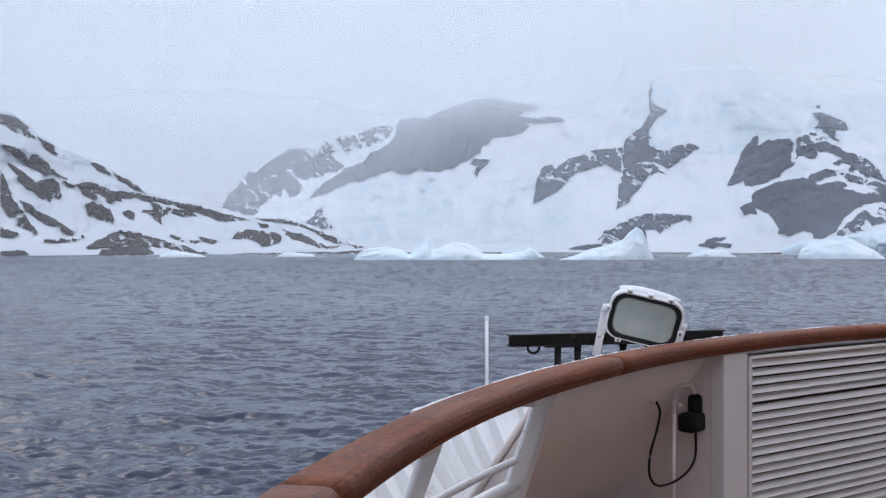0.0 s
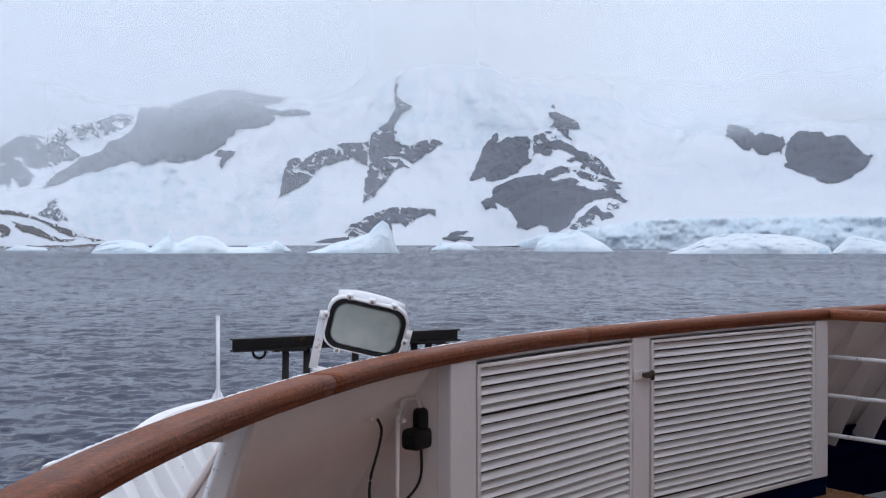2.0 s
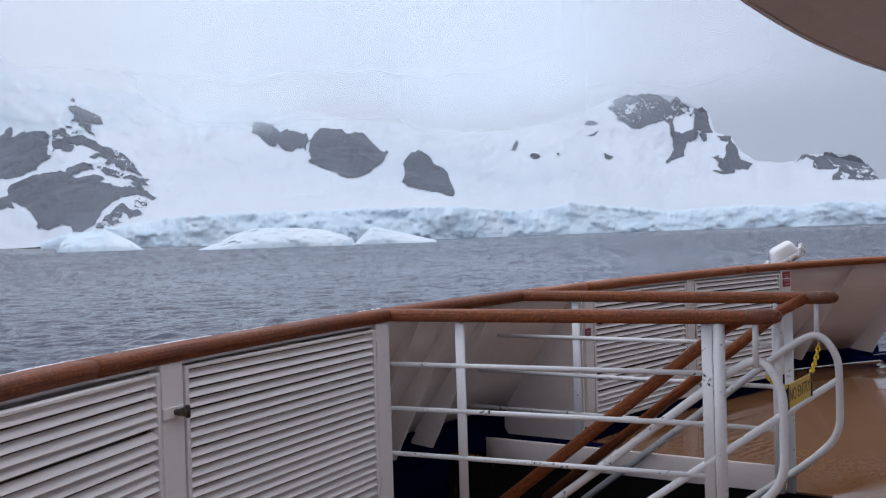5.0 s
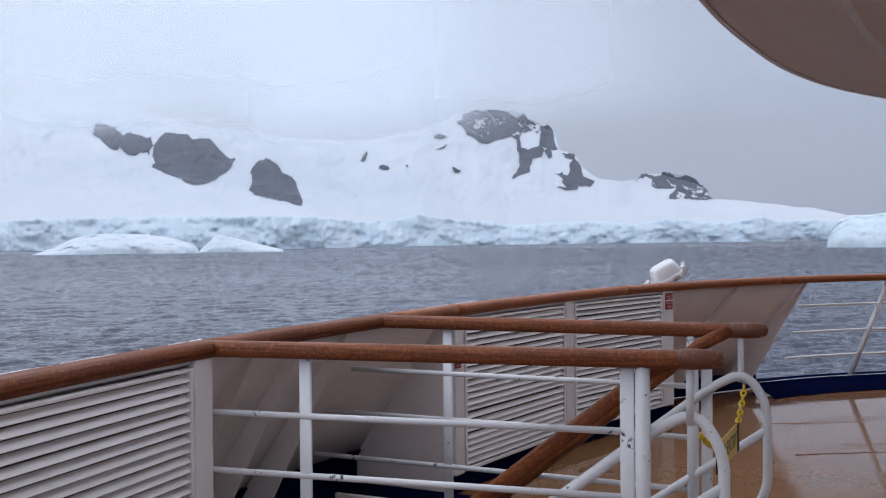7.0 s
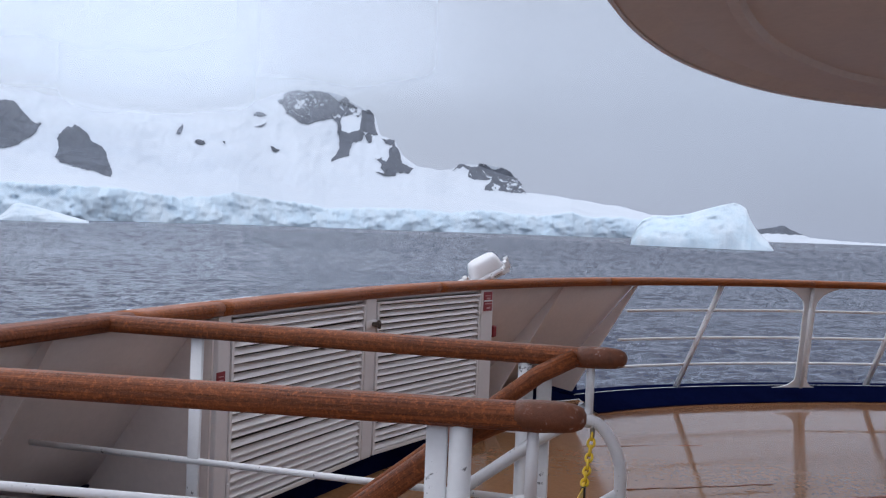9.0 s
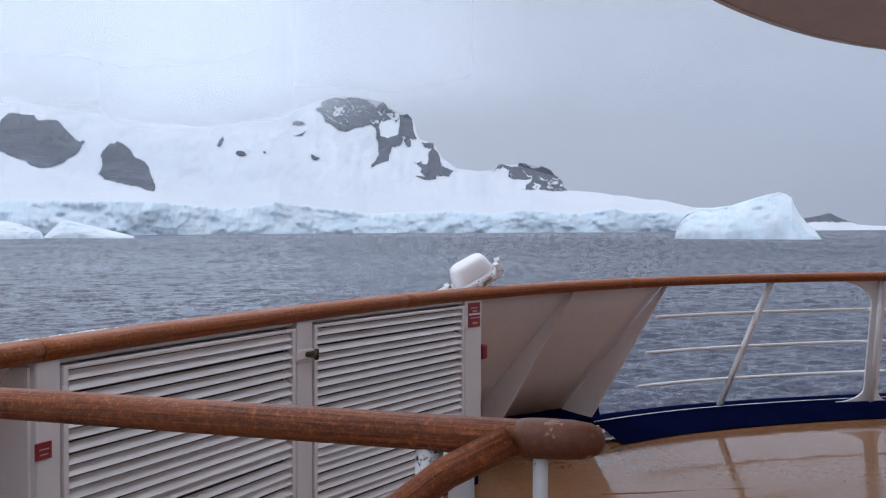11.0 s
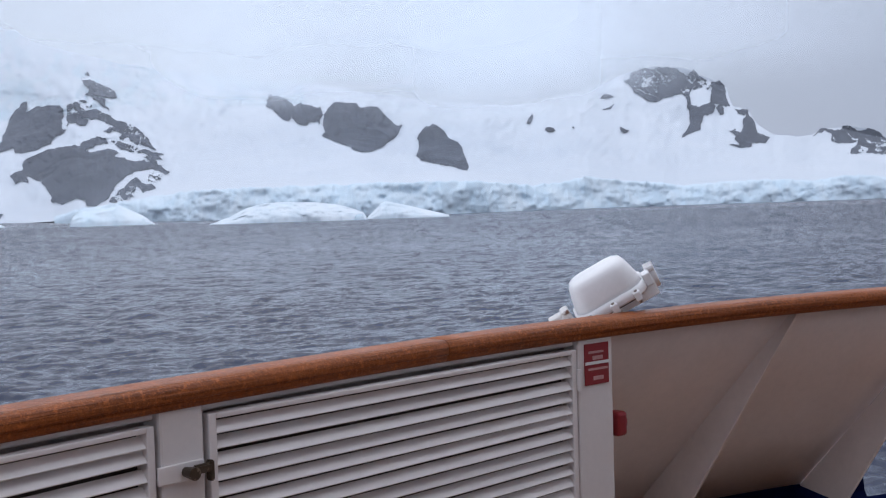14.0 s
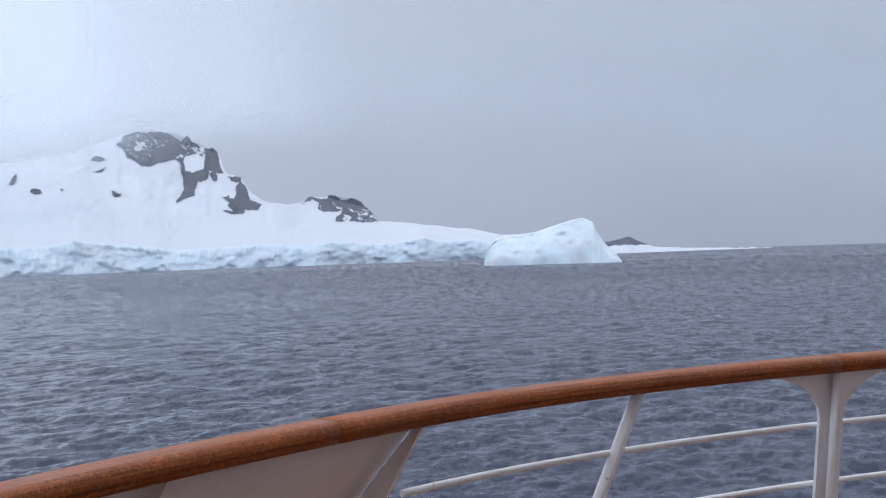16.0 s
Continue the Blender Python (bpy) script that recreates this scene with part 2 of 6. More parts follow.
# ripples too fine to model tilt the surface at random, by slopes that do not fade with distance
tilt1 = vmath(at, "MULTIPLY", vmath(at, "SUBTRACT", a1.outputs["Color"], (0.5, 0.5, 0.5)), (1.0, 1.0, 0.0))
tilt2 = vmath(at, "MULTIPLY", vmath(at, "SUBTRACT", a2.outputs["Color"], (0.5, 0.5, 0.5)), (0.75, 0.75, 0.0))
tilt3 = vmath(at, "MULTIPLY", vmath(at, "SUBTRACT", a4.outputs["Color"], (0.5, 0.5, 0.5)), (0.22, 0.22, 0.0))
# wave-group noise far out, laid by bearing and by the inverse of the distance to fit the camera's view
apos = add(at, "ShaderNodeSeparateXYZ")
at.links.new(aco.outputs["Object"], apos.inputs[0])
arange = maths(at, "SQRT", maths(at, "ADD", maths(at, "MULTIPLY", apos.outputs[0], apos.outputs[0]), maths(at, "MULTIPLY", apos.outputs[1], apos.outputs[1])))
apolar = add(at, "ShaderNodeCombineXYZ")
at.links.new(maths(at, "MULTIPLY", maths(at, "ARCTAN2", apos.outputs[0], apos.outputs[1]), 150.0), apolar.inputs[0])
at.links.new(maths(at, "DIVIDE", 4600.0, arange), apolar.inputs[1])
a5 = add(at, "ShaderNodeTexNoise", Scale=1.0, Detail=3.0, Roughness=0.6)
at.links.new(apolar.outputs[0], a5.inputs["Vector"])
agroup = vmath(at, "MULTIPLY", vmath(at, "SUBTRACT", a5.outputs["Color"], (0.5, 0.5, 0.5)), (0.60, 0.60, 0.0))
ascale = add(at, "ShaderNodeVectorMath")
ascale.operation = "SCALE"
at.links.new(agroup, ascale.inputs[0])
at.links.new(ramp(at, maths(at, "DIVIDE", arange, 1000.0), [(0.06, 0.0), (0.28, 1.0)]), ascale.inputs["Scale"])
ageo = at.nodes.new("ShaderNodeNewGeometry")
# slopes facing away are cut and the rest leaned to the origin, to suit the camera's view
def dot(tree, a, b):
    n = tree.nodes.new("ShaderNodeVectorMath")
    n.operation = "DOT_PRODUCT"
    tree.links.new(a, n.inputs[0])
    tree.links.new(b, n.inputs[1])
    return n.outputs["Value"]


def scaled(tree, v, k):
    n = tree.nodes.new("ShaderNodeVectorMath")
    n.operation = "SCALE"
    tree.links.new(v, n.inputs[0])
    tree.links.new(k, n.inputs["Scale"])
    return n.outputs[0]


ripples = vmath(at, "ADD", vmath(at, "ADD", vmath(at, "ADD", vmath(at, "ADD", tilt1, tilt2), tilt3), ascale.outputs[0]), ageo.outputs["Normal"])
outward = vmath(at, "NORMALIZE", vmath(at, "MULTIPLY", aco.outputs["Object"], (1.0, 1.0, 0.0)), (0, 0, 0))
away_slope = maths(at, "MAXIMUM", maths(at, "SUBTRACT", dot(at, ripples, outward), maths(at, "DIVIDE", 4.0, arange)), 0.0)
view_lean = ramp(at, maths(at, "DIVIDE", arange, 1000.0), [(0.03, 0.02), (0.12, 0.06), (0.5, 0.12)])
tilted = vmath(at, "NORMALIZE", vmath(at, "SUBTRACT", ripples, scaled(at, outward, maths(at, "ADD", away_slope, view_lean))), (0, 0, 0))
ab = add(at, "ShaderNodeBsdfPrincipled", IOR=1.265)
at.links.new(ramp(at, a3.outputs["Fac"], [(0.35, (0.013, 0.020, 0.045)), (0.65, (0.022, 0.031, 0.060))]), ab.inputs["Base Color"])
at.links.new(ramp(at, a3.outputs["Fac"], [(0.35, 0.14), (0.65, 0.22)]), ab.inputs["Roughness"])
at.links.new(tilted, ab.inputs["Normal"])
at.links.new(ab.outputs[0], add(at, "ShaderNodeOutputMaterial").inputs[0])

# wet brown deck coating: puddles mirror the sky, drier parts are duller
WET = bpy.data.materials.new("wet_brown_deck")
dt = node_tree(WET)
dco = add(dt, "ShaderNodeTexCoord")
d1 = add(dt, "ShaderNodeTexNoise", Scale=0.8, Detail=5.0, Roughness=0.55)
d2 = add(dt, "ShaderNodeTexNoise", Scale=40.0, Detail=5.0)
d3 = add(dt, "ShaderNodeTexNoise", Scale=3.0, Detail=2.0)
for n in (d1, d2, d3):
    dt.links.new(dco.outputs["Object"], n.inputs["Vector"])
db = add(dt, "ShaderNodeBsdfPrincipled", IOR=1.36)
dt.links.new(mix(dt, d2.outputs["Fac"], (0.17, 0.075, 0.03), (0.30, 0.15, 0.07)), db.inputs["Base Color"])
dt.links.new(ramp(dt, d1.outputs["Fac"], [(0.40, 0.03), (0.66, 0.16)]), db.inputs["Roughness"])
db.inputs["Specular IOR Level"].default_value = 0.45
dbp = add(dt, "ShaderNodeBump", Strength=0.25, Distance=0.01)
dt.links.new(maths(dt, "MULTIPLY", d3.outputs["Fac"], 0.6), dbp.inputs["Height"])
dt.links.new(dbp.outputs[0], db.inputs["Normal"])
dt.links.new(db.outputs[0], add(dt, "ShaderNodeOutputMaterial").inputs[0])

# see-through sheets standing in for thin cloud; they scatter daylight, denser with height and in drifts, over a stretch
# of bearings
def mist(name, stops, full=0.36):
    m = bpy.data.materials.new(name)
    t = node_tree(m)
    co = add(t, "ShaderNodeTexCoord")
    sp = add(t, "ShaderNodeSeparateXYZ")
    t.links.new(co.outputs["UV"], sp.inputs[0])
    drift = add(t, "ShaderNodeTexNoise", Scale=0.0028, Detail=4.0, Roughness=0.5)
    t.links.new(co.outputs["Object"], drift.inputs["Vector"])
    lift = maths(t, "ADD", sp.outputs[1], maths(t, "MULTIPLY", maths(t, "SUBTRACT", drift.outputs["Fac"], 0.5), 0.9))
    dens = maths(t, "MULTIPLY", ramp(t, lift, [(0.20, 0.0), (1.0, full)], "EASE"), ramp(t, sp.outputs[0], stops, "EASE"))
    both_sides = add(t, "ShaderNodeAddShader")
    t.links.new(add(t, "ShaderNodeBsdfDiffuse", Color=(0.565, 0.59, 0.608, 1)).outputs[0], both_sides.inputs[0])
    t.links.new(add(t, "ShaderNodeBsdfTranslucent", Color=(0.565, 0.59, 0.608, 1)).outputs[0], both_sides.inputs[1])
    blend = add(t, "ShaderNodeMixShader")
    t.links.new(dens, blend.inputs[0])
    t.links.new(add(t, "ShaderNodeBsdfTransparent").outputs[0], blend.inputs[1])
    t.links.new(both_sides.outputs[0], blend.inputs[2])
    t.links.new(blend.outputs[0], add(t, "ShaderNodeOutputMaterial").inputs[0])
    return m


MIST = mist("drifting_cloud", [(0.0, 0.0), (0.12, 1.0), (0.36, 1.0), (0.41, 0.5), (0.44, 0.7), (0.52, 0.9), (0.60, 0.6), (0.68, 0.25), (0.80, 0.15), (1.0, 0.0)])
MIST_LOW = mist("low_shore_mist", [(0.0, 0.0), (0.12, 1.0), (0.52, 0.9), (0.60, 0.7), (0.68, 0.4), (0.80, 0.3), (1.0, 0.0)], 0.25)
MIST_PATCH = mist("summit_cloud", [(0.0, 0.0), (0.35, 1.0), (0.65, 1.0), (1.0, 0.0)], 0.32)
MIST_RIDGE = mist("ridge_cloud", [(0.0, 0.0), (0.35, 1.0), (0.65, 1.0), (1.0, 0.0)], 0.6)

# even thin haze, painted on one see-through sheet
HAZE = bpy.data.materials.new("haze_veil")
ht = node_tree(HAZE)
hco = add(ht, "ShaderNodeTexCoord")
hn = add(ht, "ShaderNodeTexNoise", Scale=0.004, Detail=3.0)
ht.links.new(hco.outputs["Object"], hn.inputs["Vector"])
hdens = ramp(ht, hn.outputs["Fac"], [(0.3, 0.11), (0.7, 0.15)])
htr = add(ht, "ShaderNodeBsdfTransparent")
hdi = add(ht, "ShaderNodeBsdfDiffuse", Color=(0.52, 0.53, 0.545, 1))
htl = add(ht, "ShaderNodeBsdfTranslucent", Color=(0.52, 0.53, 0.545, 1))
ha = add(ht, "ShaderNodeAddShader")
ht.links.new(hdi.outputs[0], ha.inputs[0])
ht.links.new(htl.outputs[0], ha.inputs[1])
hm = add(ht, "ShaderNodeMixShader")
ht.links.new(hdens, hm.inputs[0])
ht.links.new(htr.outputs[0], hm.inputs[1])
ht.links.new(ha.outputs[0], hm.inputs[2])
ht.links.new(hm.outputs[0], add(ht, "ShaderNodeOutputMaterial").inputs[0])

# ---- mesh helpers ----
def mesh_ob(name, verts, faces, mats, parent=None, smooth=False, uv=None, index=None, label=""):
    me = bpy.data.meshes.new(name)
    me.from_pydata([tuple(v) for v in verts], [], [tuple(f) for f in faces])
    for m in (mats if isinstance(mats, (list, tuple)) else [mats]):
        me.materials.append(m)
    if smooth:
        me.polygons.foreach_set("use_smooth", [True] * len(me.polygons))
    if index is not None:
        me.polygons.foreach_set("material_index", index)
    if uv is not None:
        layer = me.uv_layers.new(name="UVMap")
        corner = np.empty(len(me.loops), dtype=np.int32)
        me.loops.foreach_get("vertex_index", corner)
        layer.data.foreach_set("uv", np.asarray(uv, dtype=np.float32)[corner].ravel())
    me.update()
    ob = new(name, me)
    ob.parent = parent
    if label:
        tagged(ob, label)
    return ob


def part(name, bm, mat, parent, label=""):
    bmesh.ops.recalc_face_normals(bm, faces=bm.faces)
    me = bpy.data.meshes.new(name)
    bm.to_mesh(me)
    bm.free()
    me.materials.append(mat)
    ob = new(name, me)
    ob.parent = parent
    if label:
        tagged(ob, label)
    return ob


def thing(name, label, category, group="", kind="", at=(0, 0, 0)):
    ob = new(name)
    ob.location = at
    return tagged(ob, label, category, group, kind)


def grid_faces(rows, cols, wrap=False):
    out = []
    for i in range(rows - 1):
        for j in range(cols if wrap else cols - 1):
            k = (j + 1) % cols
            out.append((i * cols + j, i * cols + k, (i + 1) * cols + k, (i + 1) * cols + j))
    return out


# ---- the sea ----
def sea():
    rings = np.concatenate([[0.05], np.geomspace(5, 38, 30), np.geomspace(38.2, 330, 460), np.geomspace(338, 4900, 60)])
    turn = np.radians(np.concatenate([np.arange(-32, 96, 0.17), np.arange(96, 328, 4.0)]))
    rr, aa = np.meshgrid(rings, turn, indexing="ij")
    x, y = rr * np.sin(aa), rr * np.cos(aa)
    z = np.zeros_like(x)
    rng = np.random.RandomState(5)
    for k in range(62):
        length = 0.85 * 1.05 ** k
        way = math.radians(200) + rng.normal(0, 0.75)
        wave = 2 * math.pi / length
        phase = wave * (x * math.sin(way) + y * math.cos(way)) + rng.uniform(0, 6.28)
        fade = np.clip((length * 95 - rr) / (length * 45), 0, 1) * np.clip((325 - rr) / 200, 0, 1)
        z += 0.0108 * length ** 0.42 * fade * (np.sin(phase) + 0.3 * np.sin(2 * phase + 0.8))
    faces = grid_faces(len(rings), len(turn), True)
    verts = np.stack([x, y, z], -1).reshape(-1, 3)
    ob = mesh_ob("water", verts, faces, WATER, smooth=True)
    tagged(ob, "dark blue-grey choppy sea water under overcast", "sea", kind="structure")


sea()

# ---- the far land: every surface is laid out by bearing and height angle to fit the view from the walk's middle ----
WALK_MID = (4.0, 3.5)


def placed(az, el, r):
    a = np.radians(az)
    return np.stack([WALK_MID[0] + r * np.sin(a), WALK_MID[1] + r * np.cos(a), EYE + r * np.tan(np.radians(el))], -1)


def rough_noise(az, el, scale, seed, octaves=4, smooth=0.9):
    out = np.zeros(np.broadcast(az, el).shape)
    flat = np.stack([np.broadcast_to(az, out.shape).ravel(), np.broadcast_to(el, out.shape).ravel()], -1)
    vals = [noise.fractal(Vector((p[0] * scale, p[1] * scale * 1.3, seed * 7.3)), smooth, 2.1, octaves) for p in flat]
    return np.asarray(vals).reshape(out.shape)


def lerp(table, az):
    t = np.asarray(table, dtype=float)
    return np.interp(az, t[:, 0], t[:, 1])


SHORE = [(-30, 2000), (-4, 2000), (12, 1950), (14.5, 1800), (18, 1340), (27, 1140), (36, 1110), (46, 1370), (54, 1500), (60, 1640), (65, 1800), (70, 1900)]
CREST = [(-16, 0.9), (-11.4, 1.8), (-10.2, 3.5), (-8.8, 4.5), (-6.5, 5.3), (-2.4, 6.6), (-0.7, 7.2), (2.8, 7.8), (5.1, 7.5), (6.6, 6.9), (9.1, 7.3), (10.6, 8.5),
         (11.8, 8.85), (13.6, 8.9), (15.3, 8.65), (16.7, 8.1), (18.4, 7.65), (22, 7.0), (27, 6.5), (31, 6.0), (35, 5.3), (38.2, 4.9), (41, 5.0), (43.5, 5.5), (45.5, 6.2), (46.4, 6.5),
         (48.2, 6.45), (49.6, 5.75), (50.4, 5.35), (50.65, 4.4), (51.45, 4.05), (51.9, 3.3), (52.7, 2.9), (53.6, 2.75), (54.4, 2.72), (54.9, 3.05), (56.05, 3.15), (57.1, 3.0), (58.3, 1.72),
         (59.1, 1.68), (60.3, 1.52), (61.7, 1.4), (63.2, 1.19), (64.6, 0.93), (65.5, 0.8), (68, 0.3)]
CLIFF = [(16.8, -0.30), (17.7, 0.05), (20.2, 0.41), (22.2, 0.78), (23.6, 0.93), (27.9, 1.0), (30.8, 1.05), (37.4, 1.05), (39.4, 0.83), (40.6, 0.68), (42.0, 0.80), (43.5, 1.10), (44.4, 0.92),
         (45.8, 0.72), (47.3, 0.60), (48.0, 0.36), (49.2, 0.48), (51.7, 0.56), (53.0, 0.62), (54.5, 0.48), (56.5, 0.74), (57.5, 0.58), (58.9, 0.46), (60.6, 0.76), (61.8, 0.52), (63.0, 0.62), (65, 0.45), (68, 0.1)]


def base_el(az):
    return -np.degrees(np.arctan(EYE / lerp(SHORE, az)))


def foot_el(az):
    """Height angle at which the snow slope begins: the shore, or the top of the glacier's front."""
    f = np.clip((az - 14.5) / 3.5, 0, 1)
    f = f * f * (3 - 2 * f)
    return base_el(az) * (1 - f) + lerp(CLIFF, az) * f


def slope_range(az, el):
    """Distance of the snow slope at a bearing and height angle, with its swells and falls."""
    lo = foot_el(az)
    hi = sum(lerp(CREST, az + d) for d in (-5, -3.5, -2, -0.7, 0.7, 2, 3.5, 5)) / 8
    u = np.clip((el - lo) / np.maximum(hi - lo, 0.2), 0, 1.15)
    near = lerp(SHORE, az) + 20 + 90 * np.clip((az - 14.5) / 4, 0, 1)
    lumps = rough_noise(az, el, 0.28, 1, 5)
    fall = rough_noise(az, el * 0.6, 1.6, 3, 5)
    return near + (1500 + 250 * np.sin(np.radians(az * 7))) * u ** 0.85 + (95 * lumps + 12 * fall) * np.clip(u * 5, 0, 1) * np.clip((1 - u) * 8 + 0.25, 0, 1)


def mountain():
    body = thing("mountain", "snow-covered glaciated mountain with dark rock outcrops rising from the bay", "mountain", at=(WALK_MID[0], WALK_MID[1], 0))
    inv = np.array([WALK_MID[0], WALK_MID[1], 0])
    az = np.arange(-16, 68.01, 0.10)
    u = np.linspace(0, 1, 110)
    A, U = np.meshgrid(az, u, indexing="ij")
    lo = foot_el(A)
    hi = lerp(CREST, A) + 0.10 * rough_noise(A, A * 0, 0.9, 2)
    E = lo + (hi - lo) * U
    r = slope_range(A, E)
    lumps = rough_noise(A, E, 0.28, 1, 5)
    fall = rough_noise(A, E * 0.6, 1.6, 3, 5)
    v = placed(A, E, r) - inv
    cols = len(u)
    rows = len(az)
    verts = v.reshape(-1, 3)
    back = placed(az, np.full_like(az, -0.05), np.full_like(az, 4300.0)) - inv
    back[:, 2] = -5
    verts = np.concatenate([verts, back])
    faces = grid_faces(rows, cols)
    off = rows * cols
    faces += [(i * cols + cols - 1, off + i, off + i + 1, (i + 1) * cols + cols - 1) for i in range(rows - 1)]
    # broken, crevassed ice over stretches picked by bearing and height angle in the camera's view
    mid_a, mid_e = A[:-1, :-1].ravel(), E[:-1, :-1].ravel()
    broken = fall[:-1, :-1].ravel() + 0.55 * lumps[:-1, :-1].ravel()
    band = (np.abs(mid_a - 0.5) < 6) & (mid_e < 3.6) & (mid_e > 0.1) | (np.abs(mid_a - 14) < 5) & (mid_e > 4.5) | (np.abs(mid_a - 24) < 5) & (mid_e > 5.2)
    index = np.concatenate([np.where(band & (broken > -0.12), 1, 0), np.zeros(rows - 1)]).astype(np.int32)
    mesh_ob("snow_slope", verts, faces, [SNOW, CREVASSED], body, True, index=index)
    # the glacier's front, a broken ice wall along the water
    az = np.arange(16.8, 68.0, 0.055)
    k = np.linspace(0, 1, 22)
    A, K = np.meshgrid(az, k, indexing="ij")
    lo = base_el(A) - 0.06
    ragged = rough_noise(A, A * 0, 2.6, 12, 5) * 0.13
    hi = lerp(CLIFF, A) + 0.02 + 0.6 * ragged
    E = lo + (hi - lo) * K
    crack = rough_noise(A * 2.4, E * 0.9, 1.0, 8, 5)
    blocks = rough_noise(A * 0.55, E * 0.8, 1.0, 9, 4)
    r = lerp(SHORE, A) + 24 * K ** 1.6 + 4.0 * crack + 12 * blocks
    v = placed(A, E, r) - inv
    top = placed(az, hi[:, -1], r[:, -1] + 150) - inv
    top[:, 2] = v[:, -1, 2] + 4
    verts = np.concatenate([v, top[:, None]], 1).reshape(-1, 3)
    mesh_ob("ice_cliff", verts, grid_faces(len(az), len(k) + 1), ICE, body, True, label="pale blue fractured glacier front")
    return body


MOUNTAIN = mountain()


def inside(poly, x, y):
    p = np.asarray(poly, dtype=float)
    hit = np.zeros(np.shape(x), bool)
    for (x0, y0), (x1, y1) in zip(p, np.roll(p, -1, 0)):
        cross = ((y0 > y) != (y1 > y)) & (x < (x1 - x0) * (y - y0) / (y1 - y0 + 1e-12) + x0)
        hit ^= cross
    return hit


def outcrop(poly, parent, seed, snow=0.0, mat=None, rng=slope_range, step=0.045, proud=5.0, wander=0.22, label="", streak=(0.5, 2.8)):
    """Bare rock that stands proud of the slope within a roughened outline; snow lies in its gullies."""
    p = np.asarray(poly, dtype=float)
    lo, hi = p.min(0) - 0.35, p.max(0) + 0.35
    az, el = np.arange(lo[0], hi[0], step), np.arange(lo[1], hi[1], step)
    A, E = np.meshgrid(az, el, indexing="ij")
    da, de = rough_noise(A, E, 2.2, seed, 6, 0.45), rough_noise(A, E, 2.2, seed + 50, 6, 0.45)
    keep = inside(p, A + wander * da, E + wander * de)
    if snow:
        warp = 0.55 * rough_noise(A, E, 1.1, seed + 22, 3)
        gully = 0.8 * rough_noise((0.86 * A - 0.5 * E) * streak[0], (0.5 * A + 0.86 * E + warp) * streak[1], 1.0, seed + 20, 6, 0.6) + 0.12 * rough_noise(A, E, 3.2, seed + 21, 4, 0.6)
        keep &= gully < 0.42 - snow
    r = rng(A, E) - proud * (1.0 + 0.45 * rough_noise(A * 1.4, E * 0.6, 2.4, seed + 9, 5)) - 5
    v = placed(A, E, r) - np.array([WALK_MID[0], WALK_MID[1], 0])
    rows, cols = A.shape
    good = keep[:-1, :-1] & keep[1:, :-1] & keep[:-1, 1:] | keep[1:, 1:] & keep[:-1, :-1]
    used, verts, faces = {}, [], []

    def ident(i, j, deep):
        key = (i, j, deep)
        if key not in used:
            used[key] = len(verts)
            q = v[i, j]
            if deep:
                q = q + np.array([math.sin(math.radians(az[i])), math.cos(math.radians(az[i])), 0]) * 30
            verts.append(q)
        return used[key]

    for i in range(rows - 1):
        for j in range(cols - 1):
            if not good[i, j]:
                continue
            faces.append([ident(i, j, 0), ident(i + 1, j, 0), ident(i + 1, j + 1, 0), ident(i, j + 1, 0)])
            for di, dj, a, b in ((-1, 0, (i, j + 1), (i, j)), (1, 0, (i + 1, j), (i + 1, j + 1)), (0, -1, (i, j), (i + 1, j)), (0, 1, (i + 1, j + 1), (i, j + 1))):
                ni, nj = i + di, j + dj
                if not (0 <= ni < rows - 1 and 0 <= nj < cols - 1) or not good[ni, nj]:
                    faces.append([ident(*b, 0), ident(*a, 0), ident(*a, 1), ident(*b, 1)])
    if faces:
        mesh_ob("rock_outcrop", verts, faces, mat or ROCK, parent, False, label=label)


def bare(snow, outline, small=False):
    """One bare patch of the mountain; snow is the share that lies on it."""
    n = bare.count = bare.count + 1
    outcrop(outline, MOUNTAIN, n, snow, streak=(0.8, 4.2), step=0.03 if small else 0.034, wander=0.04 if small else 0.07)


bare.count = 0
bare(0.02, [(10.74, 8.42), (10.56, 8.02), (10.68, 7.88), (10.56, 7.71), (10.62, 7.30), (10.90, 7.07), (11.39, 6.83), (10.82, 6.44), (10.55, 6.01), (10.38, 5.64), (10.58, 5.52), (10.38, 5.06), (10.75, 5.00), (10.90, 4.83), (11.24, 4.85), (11.53, 4.99), (12.39, 5.15), (12.97, 4.97), (12.39, 4.64), (12.25, 4.41), (11.96, 4.35), (11.35, 3.87), (10.66, 4.31), (9.80, 4.23), (10.23, 4.14), (10.61, 4.14), (11.24, 3.61), (10.81, 3.73), (10.37, 3.56), (9.85, 2.84), (9.56, 2.55), (9.36, 2.17), (9.07, 1.97), (8.72, 1.83), (8.80, 2.26), (8.84, 2.84), (9.01, 3.28), (9.07, 3.71), (9.07, 4.44), (9.22, 5.36), (9.57, 5.65), (9.95, 5.88), (10.24, 6.22), (10.44, 6.59), (10.44, 7.16), (10.39, 7.74), (10.47, 8.11)])
bare(0.07, [(9.07, 5.02), (8.49, 4.96), (7.91, 4.94), (7.33, 4.80), (6.89, 4.63), (6.45, 4.51), (6.16, 4.28), (5.87, 4.16), (5.66, 3.93), (5.49, 4.17), (5.28, 4.17), (4.99, 3.93), (4.79, 3.59), (4.70, 3.24), (4.64, 2.77), (4.52, 2.13), (4.84, 2.30), (5.28, 2.48), (5.66, 2.71), (5.95, 3.00), (6.24, 3.23), (6.45, 3.52), (6.74, 3.70), (7.33, 3.87), (7.91, 4.04), (8.34, 4.15), (8.78, 3.80), (9.07, 3.80)])
